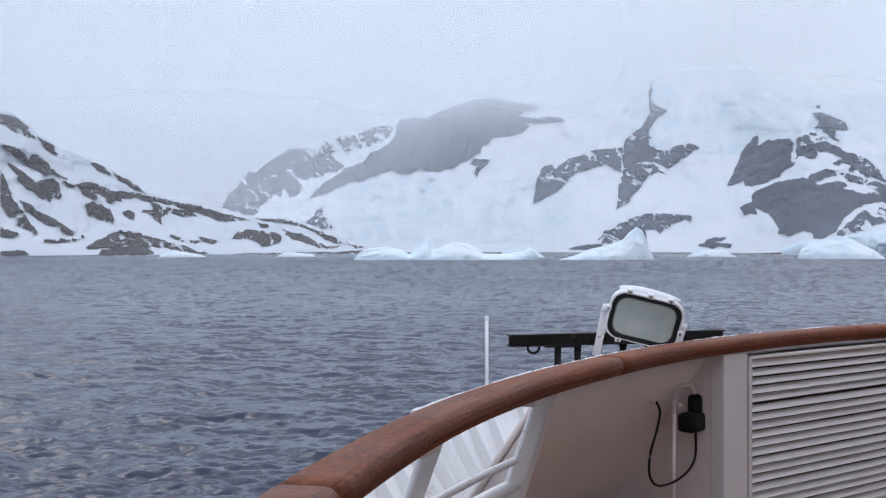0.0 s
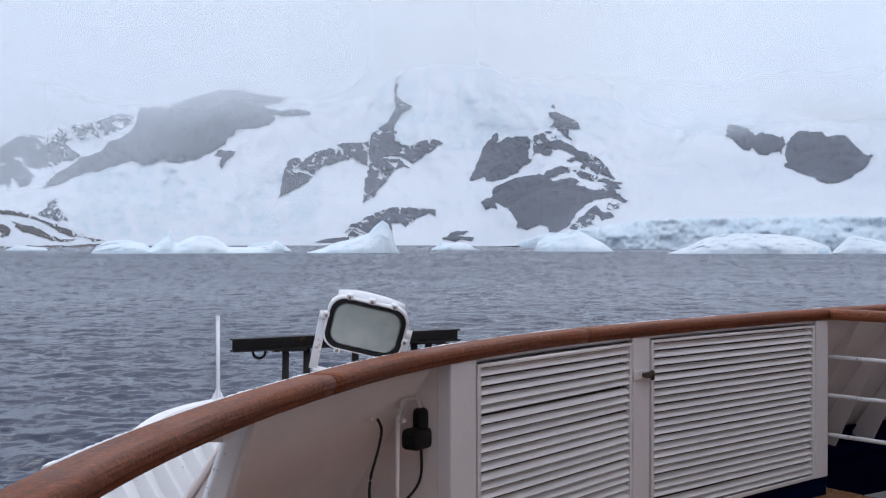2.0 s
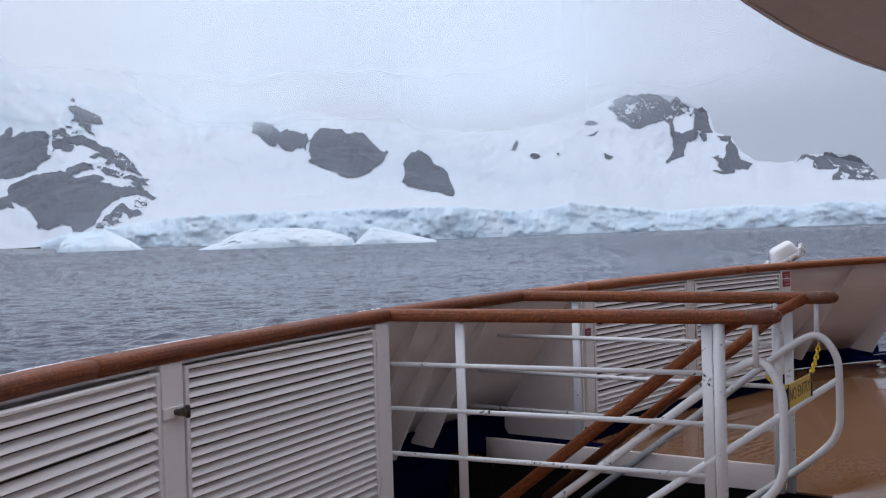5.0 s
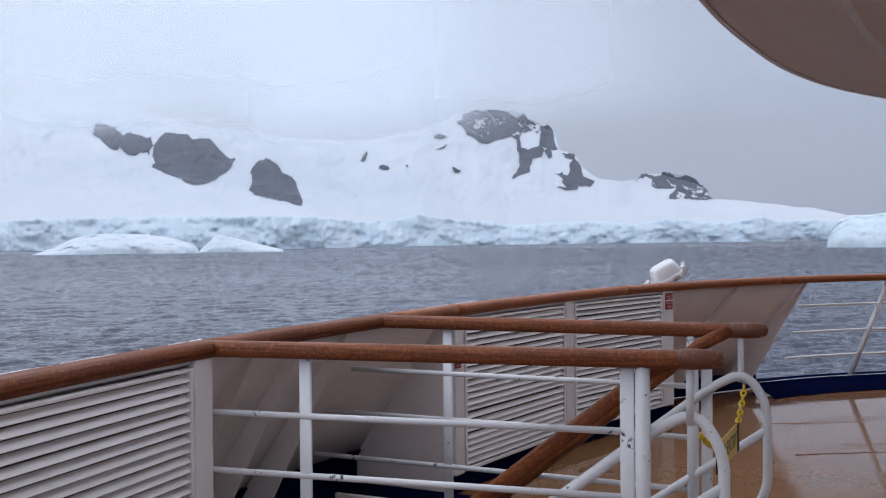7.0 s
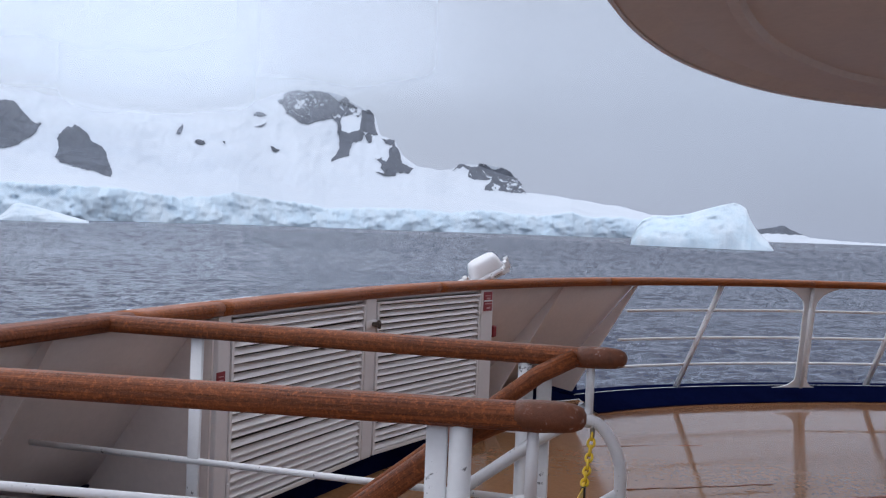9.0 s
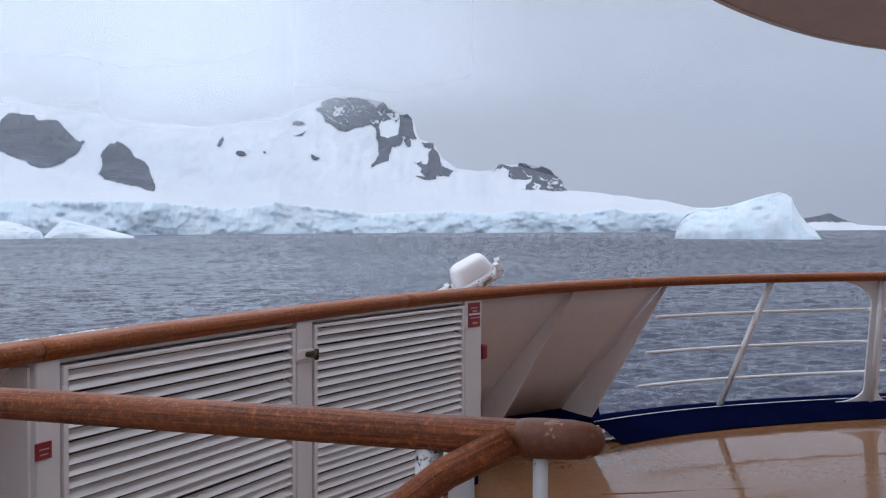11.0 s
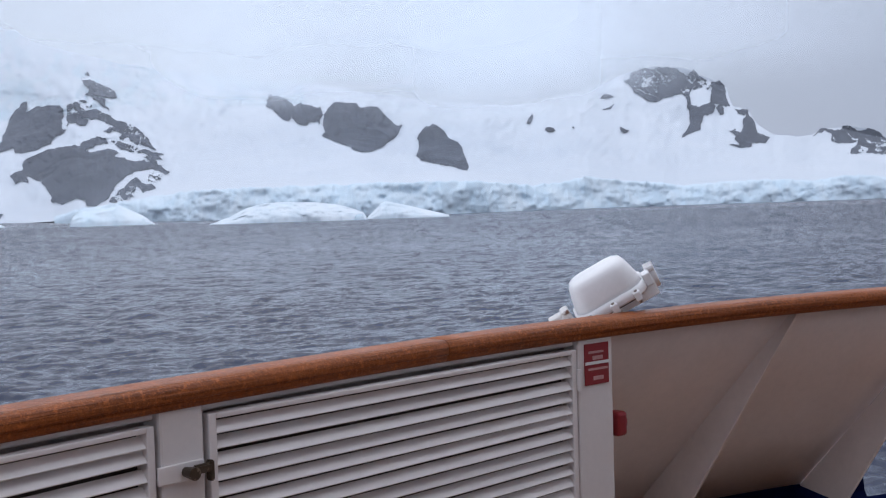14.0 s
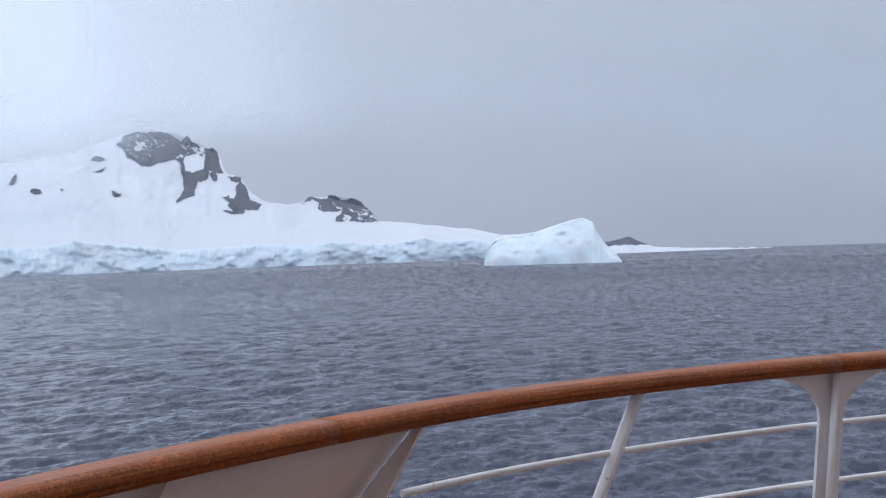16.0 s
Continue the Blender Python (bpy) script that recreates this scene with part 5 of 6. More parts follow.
deckhead()


def unseen_wall():
    # added wall, out of view; its distance sets how much sky light reaches the lockers
    ob = tagged(new("wall_unseen"), "plain white unseen wall added behind the open deck", "wall", kind="structure")
    rows = [[spot(s, -4.9, -1.55), spot(s, -4.9, 1.26)] for s in steps(0.3, 15.0, 0.4)]
    t = along(15.0)[1]
    rows.append([p + Vector((t[0], t[1], 0)) * 5.0 for p in rows[-1]])
    sheet("wall_plate", rows, WHITE, ob, thick=0.06)


unseen_wall()


# ---- the teak cap rail along the whole edge ----
def cap_section():
    """Broad rounded cap over a slightly narrower lip, about the rail's middle."""
    w, top, mid, low = 0.064, RAIL_TOP - ZC, -0.010, RAIL_LOW - ZC
    right = [(w - 0.026 + 0.026 * math.sin(radians(a)), top - 0.026 + 0.026 * math.cos(radians(a))) for a in (0, 20, 40, 60, 80, 90)]
    right += [(w, mid + 0.006), (w - 0.002, mid + 0.001), (w - 0.008, mid - 0.002), (w - 0.008, low + 0.014), (w - 0.011, low + 0.005), (w - 0.019, low)]
    return [p for p in right[::-1]] + [(-x, y) for x, y in right]


def cap_rail():
    ob = tagged(new("cap_rail"), "wet varnished teak cap rail on top of the bulwark", "handrail", kind="structure")
    joints = [0.3, station(-0.30, 1.9), station(0.55, 4.1), station(2.0, 5.6), station(3.98, 6.66), S_C2 + 0.02, station(6.15, 7.44), station(8.6, 7.98), station(10.9, 7.88), station(13.0, 6.85), RUN[-1] - 0.3]
    for a, b in zip(joints, joints[1:]):
        sweep("rail_length", [spot(s, -0.066, ZC) for s in steps(a + 0.002, b - 0.002, 0.09)], cap_section(), TEAK if a > S_C1 else TEAK_WET, ob)
        # thin melting snow along the outer shoulder
    for s0, s1 in ((station(2.2, 5.75), station(4.0, 6.66)), (station(5.6, 7.25), station(7.2, 7.72)), (station(-0.1, 2.75), station(2.1, 5.7))):
        rnd = random.Random(int(s0 * 10))
        ss = steps(s0, s1, 0.012)
        wave = np.convolve([rnd.random() for _ in range(len(ss) + 24)], np.ones(25) / 25, "valid")
        wave = (wave - wave.min()) / (wave.max() - wave.min())
        sweep("snow_line", [spot(s, -0.016 + 0.004 * rnd.random(), RAIL_TOP - 0.0065) for s in ss], disc(0.009, 6), SLUSH, ob, "thin line of melting snow", scale=[0.18 + 0.62 * v + 0.3 * rnd.random() for v in wave])


cap_rail()


# ---- louvred locker doors ----
PITCH = 0.0398


def louvre_door(s0, s1, hinge_left, seed):
    a, b = spot(s0, FACE - 0.02, 0), spot(s1, FACE - 0.02, 0)
    d = b - a
    wide, turn = math.hypot(d.x, d.y), math.atan2(d.y, d.x)
    low, high = -1.43, DOOR_TOP
    door = thing("louvred_door", "off-white painted louvred locker door under the rail", "locker door", "louvred locker doors", at=(a + b) / 2)
    door.rotation_euler = (0, 0, turn)
    hgt, mid = high - low, (high + low) / 2
    fr = 0.022
    block("frame_stile", (fr, 0.034, hgt), (-wide / 2 + fr / 2, 0, mid), SLAT, door, bevel=0.003)
    block("frame_stile", (fr, 0.034, hgt), (wide / 2 - fr / 2, 0, mid), SLAT, door, bevel=0.003)
    block("frame_rail", (wide - 2 * fr, 0.034, 0.014), (0, 0, high - 0.007), SLAT, door, bevel=0.003)
    block("frame_rail", (wide - 2 * fr, 0.034, 0.024), (0, 0, low + 0.012), SLAT, door, bevel=0.003)
    # panel coloured near-black, for the lockers' inner shade
    block("backing", (wide - 0.02, 0.006, hgt - 0.02), (0, 0.045, mid), GAP_SHADE, door, "near-black panel for the shade behind the slats", bevel=0)
    length = wide - 2 * fr
    me = bpy.data.meshes.new("slat")
    prof = [(-0.0135, -0.0138), (-0.013, -0.0164), (-0.0095, -0.0164), (0.012, 0.0094), (0.0105, 0.0126), (0.0075, 0.0126)]
    verts = [(x, y, z) for x in (-length / 2, length / 2) for y, z in prof]
    k = len(prof)
    faces = [(j, (j + 1) % k, k + (j + 1) % k, k + j) for j in range(k)] + [tuple(range(k - 1, -1, -1)), tuple(range(k, 2 * k))]
    me.from_pydata(verts, [], faces)
    me.materials.append(SLAT)
    rnd = random.Random(seed)
    z = high - 0.014 - PITCH * 0.5
    while z > low + 0.03:
        ob = new("slat", me)
        ob.parent = door
        sag = 0.006 if rnd.random() < 0.12 else 0.0015
        ob.location = (0, rnd.uniform(-0.0015, 0.0015), z + rnd.uniform(-1, 1) * sag)
        ob.rotation_euler = (rnd.uniform(-0.03, 0.03), rnd.uniform(-1, 1) * sag / length, 0)
        z -= PITCH
    side = -1 if hinge_left else 1
    for z in (high - 0.10, low + 0.12):
        bm = bmesh.new()
        bmesh.ops.create_cone(bm, cap_ends=True, segments=10, radius1=0.008, radius2=0.008, depth=0.07)
        bmesh.ops.translate(bm, verts=bm.verts, vec=(side * (wide / 2 + 0.006), -0.022, z))
        part("hinge", bm, SLAT, door)
    return door


louvre_door(S_LV1, S_LV1E, True, 1)
louvre_door(S_LV2, S_LV2E, False, 2)
louvre_door(S_LV3, S_LV3E, True, 3)
louvre_door(S_LV4, S_LV4E, False, 4)


def latch(s, z):
    p, t, n = along(s)
    at = spot(s, FACE - 0.04, z)
    ob = thing("door_latch", "worn steel turn latch on the post between locker doors", "latch", "door latches", at=at)
    ob.rotation_euler = (0, 0, math.atan2(t[1], t[0]))
    block("backplate", (0.13, 0.008, 0.045), (-0.01, 0.0, 0), SLAT, ob, bevel=0.003)
    bm = bmesh.new()
    bmesh.ops.create_cone(bm, cap_ends=True, segments=14, radius1=0.012, radius2=0.016, depth=0.04, matrix=Matrix.Rotation(radians(90), 4, "X") @ Matrix.Translation((0, 0, 0.024)))
    part("knob", bm, TARNISH, ob, "rusty steel knob")
    bm = bmesh.new()
    bmesh.ops.create_cube(bm, size=1, matrix=Matrix.Translation((0.035, -0.022, 0.004)) @ Matrix.Diagonal((0.05, 0.016, 0.022, 1)))
    bmesh.ops.bevel(bm, geom=bm.edges[:], offset=0.004, segments=2, affect="EDGES")
    part("catch", bm, TARNISH, ob)
    bm = bmesh.new()
    bmesh.ops.create_cube(bm, size=1, matrix=Matrix.Translation((0.062, -0.016, -0.006)) @ Matrix.Diagonal((0.014, 0.02, 0.05, 1)))
    bmesh.ops.bevel(bm, geom=bm.edges[:], offset=0.003, segments=2, affect="EDGES")
    part("keeper", bm, TARNISH, ob)


latch((S_LV1E + S_LV2) / 2, -0.675)
latch((S_LV3E + S_LV4) / 2, -0.632)


# ---- open railing beyond the bulwark ----
def open_railing(name, a, b, struts, posts):
    ob = thing(name, "white tubular open railing with slanted struts under the teak rail", "railing", at=spot((a + b) / 2, 0.2, -1.4))
    inv = Matrix.Translation(-ob.location)

    def loc(v):
        return inv @ v

    for f, z in ((0.237, -0.71), (0.51, -0.97), (0.777, -1.22)):
        tube("bar", [loc(spot(s, -0.04 + 0.32 * f, z)) for s in steps(a, b, 0.15)], 0.0125, WHITE, ob)
    for s in struts:
        sweep("strut", [loc(spot(s, -0.05, RAIL_LOW)), loc(spot(s - 0.20, 0.28, -1.43))], rounded(0.062, 0.036, 0.006, 2), WHITE, ob)
    for s in posts:
        p, t, n = along(s)
        tt = Vector((t[0], t[1], 0))
        ring = []
        for side in (-1, 1):
            wing = []
            for q in range(7):
                f = radians(90 * q / 6)
                wing.append((side * (0.060 + 0.34 * (1 - math.sin(f))), RAIL_LOW - 0.19 * (1 - math.cos(f))))
            wing.append((side * 0.060, -1.31))
            for q in range(7):
                f = radians(90 * q / 6)
                wing.append((side * (0.060 + (0.24 if side < 0 else 0.10) * (1 - math.cos(f))), -1.33 - 0.10 * math.sin(f)))
            ring.append(wing)
        outline = ring[0] + ring[1][::-1]
        verts = []
        for thick in (-0.008, 0.008):
            for x, z in outline:
                lean = (RAIL_LOW - z) / (1.40 + RAIL_LOW)
                verts.append(loc(spot(s, -0.04 + 0.12 * lean + thick, z) + tt * x))
        k = len(outline)
        faces = [(j, (j + 1) % k, k + (j + 1) % k, k + j) for j in range(k)]
        half = k // 2
        for base, flip in ((0, False), (k, True)):
            for j in range(half - 1):
                f = (base + j, base + j + 1, base + k - 2 - j, base + k - 1 - j)
                faces.append(f[::-1] if flip else f)
        mesh_ob("stanchion", verts, faces, WHITE, ob)
        sweep("stanchion_flange", [loc(spot(s, -0.06, RAIL_LOW)), loc(spot(s, 0.06, -1.43))], rounded(0.065, 0.02, 0.004, 2), WHITE, ob)
    return ob


open_railing("open_railing", S_PL2, RUN[-1] - 0.3, [S_STRUT, S_STAN + 1.0], [S_STAN, S_STAN + 2.0])
LEFT_RAIL = open_railing("open_railing", 0.3, S_PL1, [], [S_PL1 - 2.2, S_PL1 - 3.8])
for ds in (0.05, 0.95):
    sweep("broad_strut", [spot(S_PL1 - ds, -0.05, RAIL_LOW) - LEFT_RAIL.location, spot(S_PL1 - ds, 0.30, -1.44) - LEFT_RAIL.location], rounded(0.135, 0.02, 0.006, 2), WHITE, LEFT_RAIL, "broad flat white strut")
    block("rail_pad", (0.10, 0.06, 0.03), tuple(spot(S_PL1 - ds - 0.16, -0.06, RAIL_LOW - 0.012) - LEFT_RAIL.location), CREAM, LEFT_RAIL, turn=1.2, bevel=0.006)
tube("brace_pipe", [spot(s, 0.06, -0.80) - LEFT_RAIL.location for s in steps(S_PL1 - 2.0, S_PL1 - 0.04, 0.2)], 0.022, WHITE, LEFT_RAIL)


# ---- stairwell rails ----


def stair_rail(c, end, first, baluster, newel, label):
    """A teak-topped guard rail from the bulwark to the head of the stair, with its bars, posts and the sloping stair rail below."""
    c, end = Vector((*c, EYE)), Vector((*end, EYE))
    d = (end - c)
    d.z = 0
    length = d.length
    d.normalize()
    w = Vector((-d.y, d.x, 0))
    ob = thing("stair_guard_rail", label, "railing", "stairwell guard rails", at=(c.x, c.y, DECK))
    rise = LIST * (c.x - 3.5)

    def at(u, z, side=0.0):
        return d * u + w * side + Vector((0, 0, 1.55 + z + rise + 0.006 * u))

    top = sweep("teak_rail", [at(u, -0.45) for u in np.linspace(-0.03, length - 0.05, 24)] + [at(length - 0.015, -0.45), at(length + 0.02, -0.45)], rounded(0.078, 0.066, 0.027, 5), TEAK_OLD, ob, "worn teak top rail",
          scale=[1.0] * 24 + [0.92, 0.72])
    sweep("end_grain_cap", [at(length + q, -0.447) for q in (-0.11, -0.09, -0.05, -0.01, 0.02, 0.04, 0.048)], rounded(0.084, 0.068, 0.029, 4), BLEACHED, top, "worn frosted end of the rail",
          scale=[0.93, 1.0, 1.03, 1.0, 0.9, 0.66, 0.3])
    for z, reach in ((-0.71, 0.14), (-0.945, 0.30), (-1.185, 0.46)):
        tube("bar", [at(u, z) for u in (-reach, length * 0.5, length - 0.31)], 0.013, CHIPPED, ob)
    for u in (first, length - baluster):
        sweep("baluster", [at(u, -0.462), at(u, -1.53)], rounded(0.05, 0.016, 0.004, 2), CHIPPED, ob, up=(w.x, w.y, 0))
    tube("newel_post", [at(length - newel, -0.47), at(length - newel, -1.535)], 0.027, CHIPPED, ob, k=16)
    tube("thin_post", [at(length - 0.07, -0.462), at(length - 0.07, -0.68)], 0.014, CHIPPED, ob)
    return ob, at, length


G1, at1, L1 = stair_rail((4.01, 6.545), (4.84, 4.775), 0.39, 0.29, 0.235, "worn teak guard rail on white bars beside the stairwell")
G2, at2, L2 = stair_rail((5.36, 7.135), (5.945, 5.225), 0.44, 0.225, 0.29, "worn teak guard rail with patched end beside the stairwell")


def stair_side(at, length, inner, ob):
    """Sloping teak rail and two tubes with a hooped head, down the stair's flank."""
    run = 1.6
    u0 = length - 0.17
    sweep("stair_teak_rail", [at(u0 + 0.05, -0.45, inner * 0.3), at(u0 - 0.06, -0.51, inner), at(u0 - run, -0.51 - run * 0.755, inner)], rounded(0.060, 0.060, 0.025, 4), TEAK_OLD, ob, "sloping teak stair rail")
    hoop = bend([at(u0 - run, -0.69 - run * 0.755, inner * 0.5), at(u0 - 0.02, -0.70, inner * 0.5), at(u0 + 0.12, -0.63, inner * 0.25), at(u0 + 0.215, -0.765, 0), at(u0 + 0.215, -1.19, 0), at(u0 + 0.06, -1.34, inner * 0.5),
                 at(u0 - run * 0.8, -1.34 - run * 0.60, inner * 0.5)], 0.13)
    flat = at(0, 0, 1) - at(0, 0, 0)
    sweep("hoop_tube", hoop, disc(0.0205), CHIPPED, ob, up=flat)
    tube("hoop_tube", [at(u0 + 0.208, -0.89, 0), at(u0 - run, -0.945 - run * 0.755, inner * 0.5)], 0.018, CHIPPED, ob)


sweep("curb", [at2(u, -1.46) for u in np.linspace(-0.25, L2 - 0.3, 8)], rounded(0.03, 0.15, 0.006, 2), CREAM, G2, "grey painted curb under the rail")
stair_side(at1, L1, 0.07, G1)
stair_side(at2, L2, -0.07, G2)


def gutter():
    """Navy pocket of the deck between the stairwell and the next lockers."""
    ob = tagged(new("trim_gutter"), "navy blue deck gutter beside the stairwell", "gutter", kind="structure")
    rows = [[spot(s, o, -1.536) for o in (FOOT - 0.02, 0.3, 0.0, -0.30)] for s in steps(S_C2 + 0.05, S_LV3 - 0.14, 0.1)]
    sheet("gutter_plate", rows, NAVY, ob, thick=0.008)


gutter()


def staircase():
    ob = thing("staircase", "steep steel stair in a well through the deck, lined black for shade", "stairs", at=(5.2, 6.2, DECK - 1.8))
    a, b = Vector((5.5, 5.1, 0)), Vector((4.9, 6.9, 0))
    d = (b - a).normalized()
    w = Vector((-d.y, d.x, 0))
    for k in range(8):
        c = a + d * (0.10 + 0.22 * k)
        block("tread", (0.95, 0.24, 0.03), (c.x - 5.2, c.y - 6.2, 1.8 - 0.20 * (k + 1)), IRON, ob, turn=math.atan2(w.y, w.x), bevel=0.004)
    # lining of the well and the landing at its foot, coloured black for the shade down there
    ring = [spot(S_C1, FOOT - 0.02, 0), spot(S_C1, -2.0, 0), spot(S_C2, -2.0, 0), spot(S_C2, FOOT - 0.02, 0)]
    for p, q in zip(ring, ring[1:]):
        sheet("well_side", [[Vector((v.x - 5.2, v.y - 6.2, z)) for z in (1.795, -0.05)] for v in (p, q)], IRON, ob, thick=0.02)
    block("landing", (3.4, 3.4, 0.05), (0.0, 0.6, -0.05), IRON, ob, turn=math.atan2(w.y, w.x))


staircase()

# ---- things on and outside the rail ----
def oriented(at, facing, long_axis):
    """Pose whose -y looks along facing and whose x lies along long_axis."""
    y = -Vector(facing).normalized()
    x = Vector(long_axis)
    x = (x - y * x.dot(y)).normalized()
    z = x.cross(y)
    m = Matrix((x, y, z)).transposed().to_4x4()
    return Matrix.Translation(at) @ m


def loft(name, rings, mat, parent, label="", cap=True):
    m = len(rings[0])
    verts = [v for ring in rings for v in ring]
    faces = [(i * m + j, i * m + (j + 1) % m, (i + 1) * m + (j + 1) % m, (i + 1) * m + j) for i in range(len(rings) - 1) for j in range(m)]
    if cap:
        faces += [tuple(range(m - 1, -1, -1)), tuple((len(rings) - 1) * m + j for j in range(m))]
    ob = mesh_ob(name, verts, faces, mat, parent, True, label=label)
    return ob


def floodlight(pose_m, label, snowy, foot, size=1.0):
    ob = thing("floodlight", label, "floodlight", "deck floodlights")
    ob.matrix_basis = pose_m
    w, h = 0.315 * size, 0.215 * size

    def ring(y, kx, kz, r=0.062):
        return [(x * kx, y, z * kz) for x, z in rounded(w, h, r, 6)]

    loft("housing", [ring(0.028, 0.97, 0.97), ring(0.05, 0.95, 0.95), ring(0.08, 0.90, 0.90), ring(0.112, 0.83, 0.82), ring(0.128, 0.77, 0.74), ring(0.137, 0.66, 0.61), ring(0.140, 0.2, 0.2)], WHITE, ob, "white painted domed housing")
    rim = loft("rim", [ring(0.0, 1.02, 1.03), ring(-0.006, 1.0, 1.0), ring(-0.006, 0.955, 0.94), ring(0.03, 0.955, 0.94), ring(0.034, 1.03, 1.04), ring(0.01, 1.035, 1.05), ring(0.0, 1.02, 1.03)], WHITE, ob, cap=False)
    loft("gasket", [ring(-0.008, 0.97, 0.96), ring(-0.012, 0.93, 0.91), ring(-0.010, 0.88, 0.84), ring(0.004, 0.86, 0.82), ring(0.006, 0.96, 0.94)], BLACK, rim, "black rubber gasket", cap=False)
    loft("lens", [ring(-0.002, 0.87, 0.83), ring(-0.004, 0.80, 0.75), ring(-0.005, 0.3, 0.3)], GLASS, rim, "dirty greenish front glass")
    for x, z in ((-0.09, 0.112), (0.09, 0.112), (-0.09, -0.112), (0.09, -0.112), (-0.163, 0.02), (0.163, -0.02), (0.0, 0.112)):
        clamp = block("clamp", (0.026, 0.036, 0.022), (x, 0.006, z), WHITE, ob, bevel=0.005)
        bm = bmesh.new()
        bmesh.ops.create_cone(bm, cap_ends=True, segments=8, radius1=0.006, radius2=0.006, depth=0.05, matrix=Matrix.Translation((x, 0.004, z)) @ Matrix.Rotation(radians(90), 4, "X"))
        part("clamp_bolt", bm, STEEL, clamp)
    inv = pose_m.inverted()
    down = inv @ Vector(foot)
    for side in (-1, 1):
        a = Vector((side * 0.172, 0.04, 0.0))
        b = Vector((side * 0.165, down.y, down.z))
        sweep("yoke_arm", [a + (a - b).normalized() * 0.02, a.lerp(b, 0.5), b], rounded(0.007, 0.034, 0.003, 2), WHITE, ob, up=(1, 0, 0))
        bm = bmesh.new()
        bmesh.ops.create_cone(bm, cap_ends=True, segments=12, radius1=0.016, radius2=0.014, depth=0.03, matrix=Matrix.Translation(a) @ Matrix.Rotation(radians(90), 4, "Y"))
        part("pivot_bolt", bm, WHITE, ob)
    sweep("yoke_foot", [Vector((-0.165, down.y, down.z)), Vector((0.165, down.y, down.z))], rounded(0.05, 0.012, 0.004, 2), WHITE, ob)
    if not snowy:
        block("hinge_lug", (0.075, 0.05, 0.055), (-0.195, 0.03, -0.012), RUSTY, ob, "rust-stained white hinge lug", bevel=0.008)
        block("hinge_pin", (0.03, 0.06, 0.075), (-0.165, 0.035, 0.0), RUSTY, ob, bevel=0.006)
        block("lens_clip", (0.03, 0.05, 0.05), (0.150, 0.02, 0.03), WHITE, ob, bevel=0.006)
    if snowy:
        rnd = random.Random(4)
        rings = []
        for i in range(9):
            f = i / 8
            x = -0.135 + 0.27 * f
            bulge = 0.5 + 0.5 * math.sin(math.pi * f) ** 0.5
            rings.append([(x, 0.055 + 0.05 * math.cos(a) * bulge, 0.098 + 0.028 * math.sin(a) * bulge + 0.004 * rnd.random()) for a in [2 * math.pi * k / 10 for k in range(10)]])
        loft("snow_cap", rings, SLUSH, ob, "melting snow on top")
    return ob


def lamp_stand(foot, s):
    ob = thing("lamp_bracket", "white steel bracket outside the rail carrying a floodlight", "bracket", "floodlight brackets", at=foot)
    base = spot(s, 0.14, -0.62)
    tube("bracket_arm", [Vector((0, 0, -0.012)), Vector((0, 0, -0.14)), base - Vector(foot)], 0.022, WHITE, ob)
    block("bracket_plate", (0.10, 0.10, 0.012), (0, 0, -0.006), WHITE, ob, bevel=0.003)


FOOT_1, FOOT_2 = (0.90, 4.93, EYE - 0.56), (9.44, 8.21, EYE - 0.495)
floodlight(oriented((0.88, 4.87, EYE - 0.345), (-0.16, -0.95, -0.22), (0.94, -0.20, -0.25)), "white deck floodlight with snow on top, its glass facing inboard", True, FOOT_1)
RIGHT = Vector((0.735, -0.678, 0))
floodlight(oriented((9.545, 8.11, EYE - 0.376), RIGHT * 0.48 + Vector((0.14, 0.15, -0.87)), RIGHT * 0.87 + Vector((0, 0, 0.48))), "white domed deck floodlight tilted down beyond the rail", False, FOOT_2, 0.85)
lamp_stand(FOOT_1, station(0.98, 4.70))
lamp_stand(FOOT_2, station(9.40, 8.03))


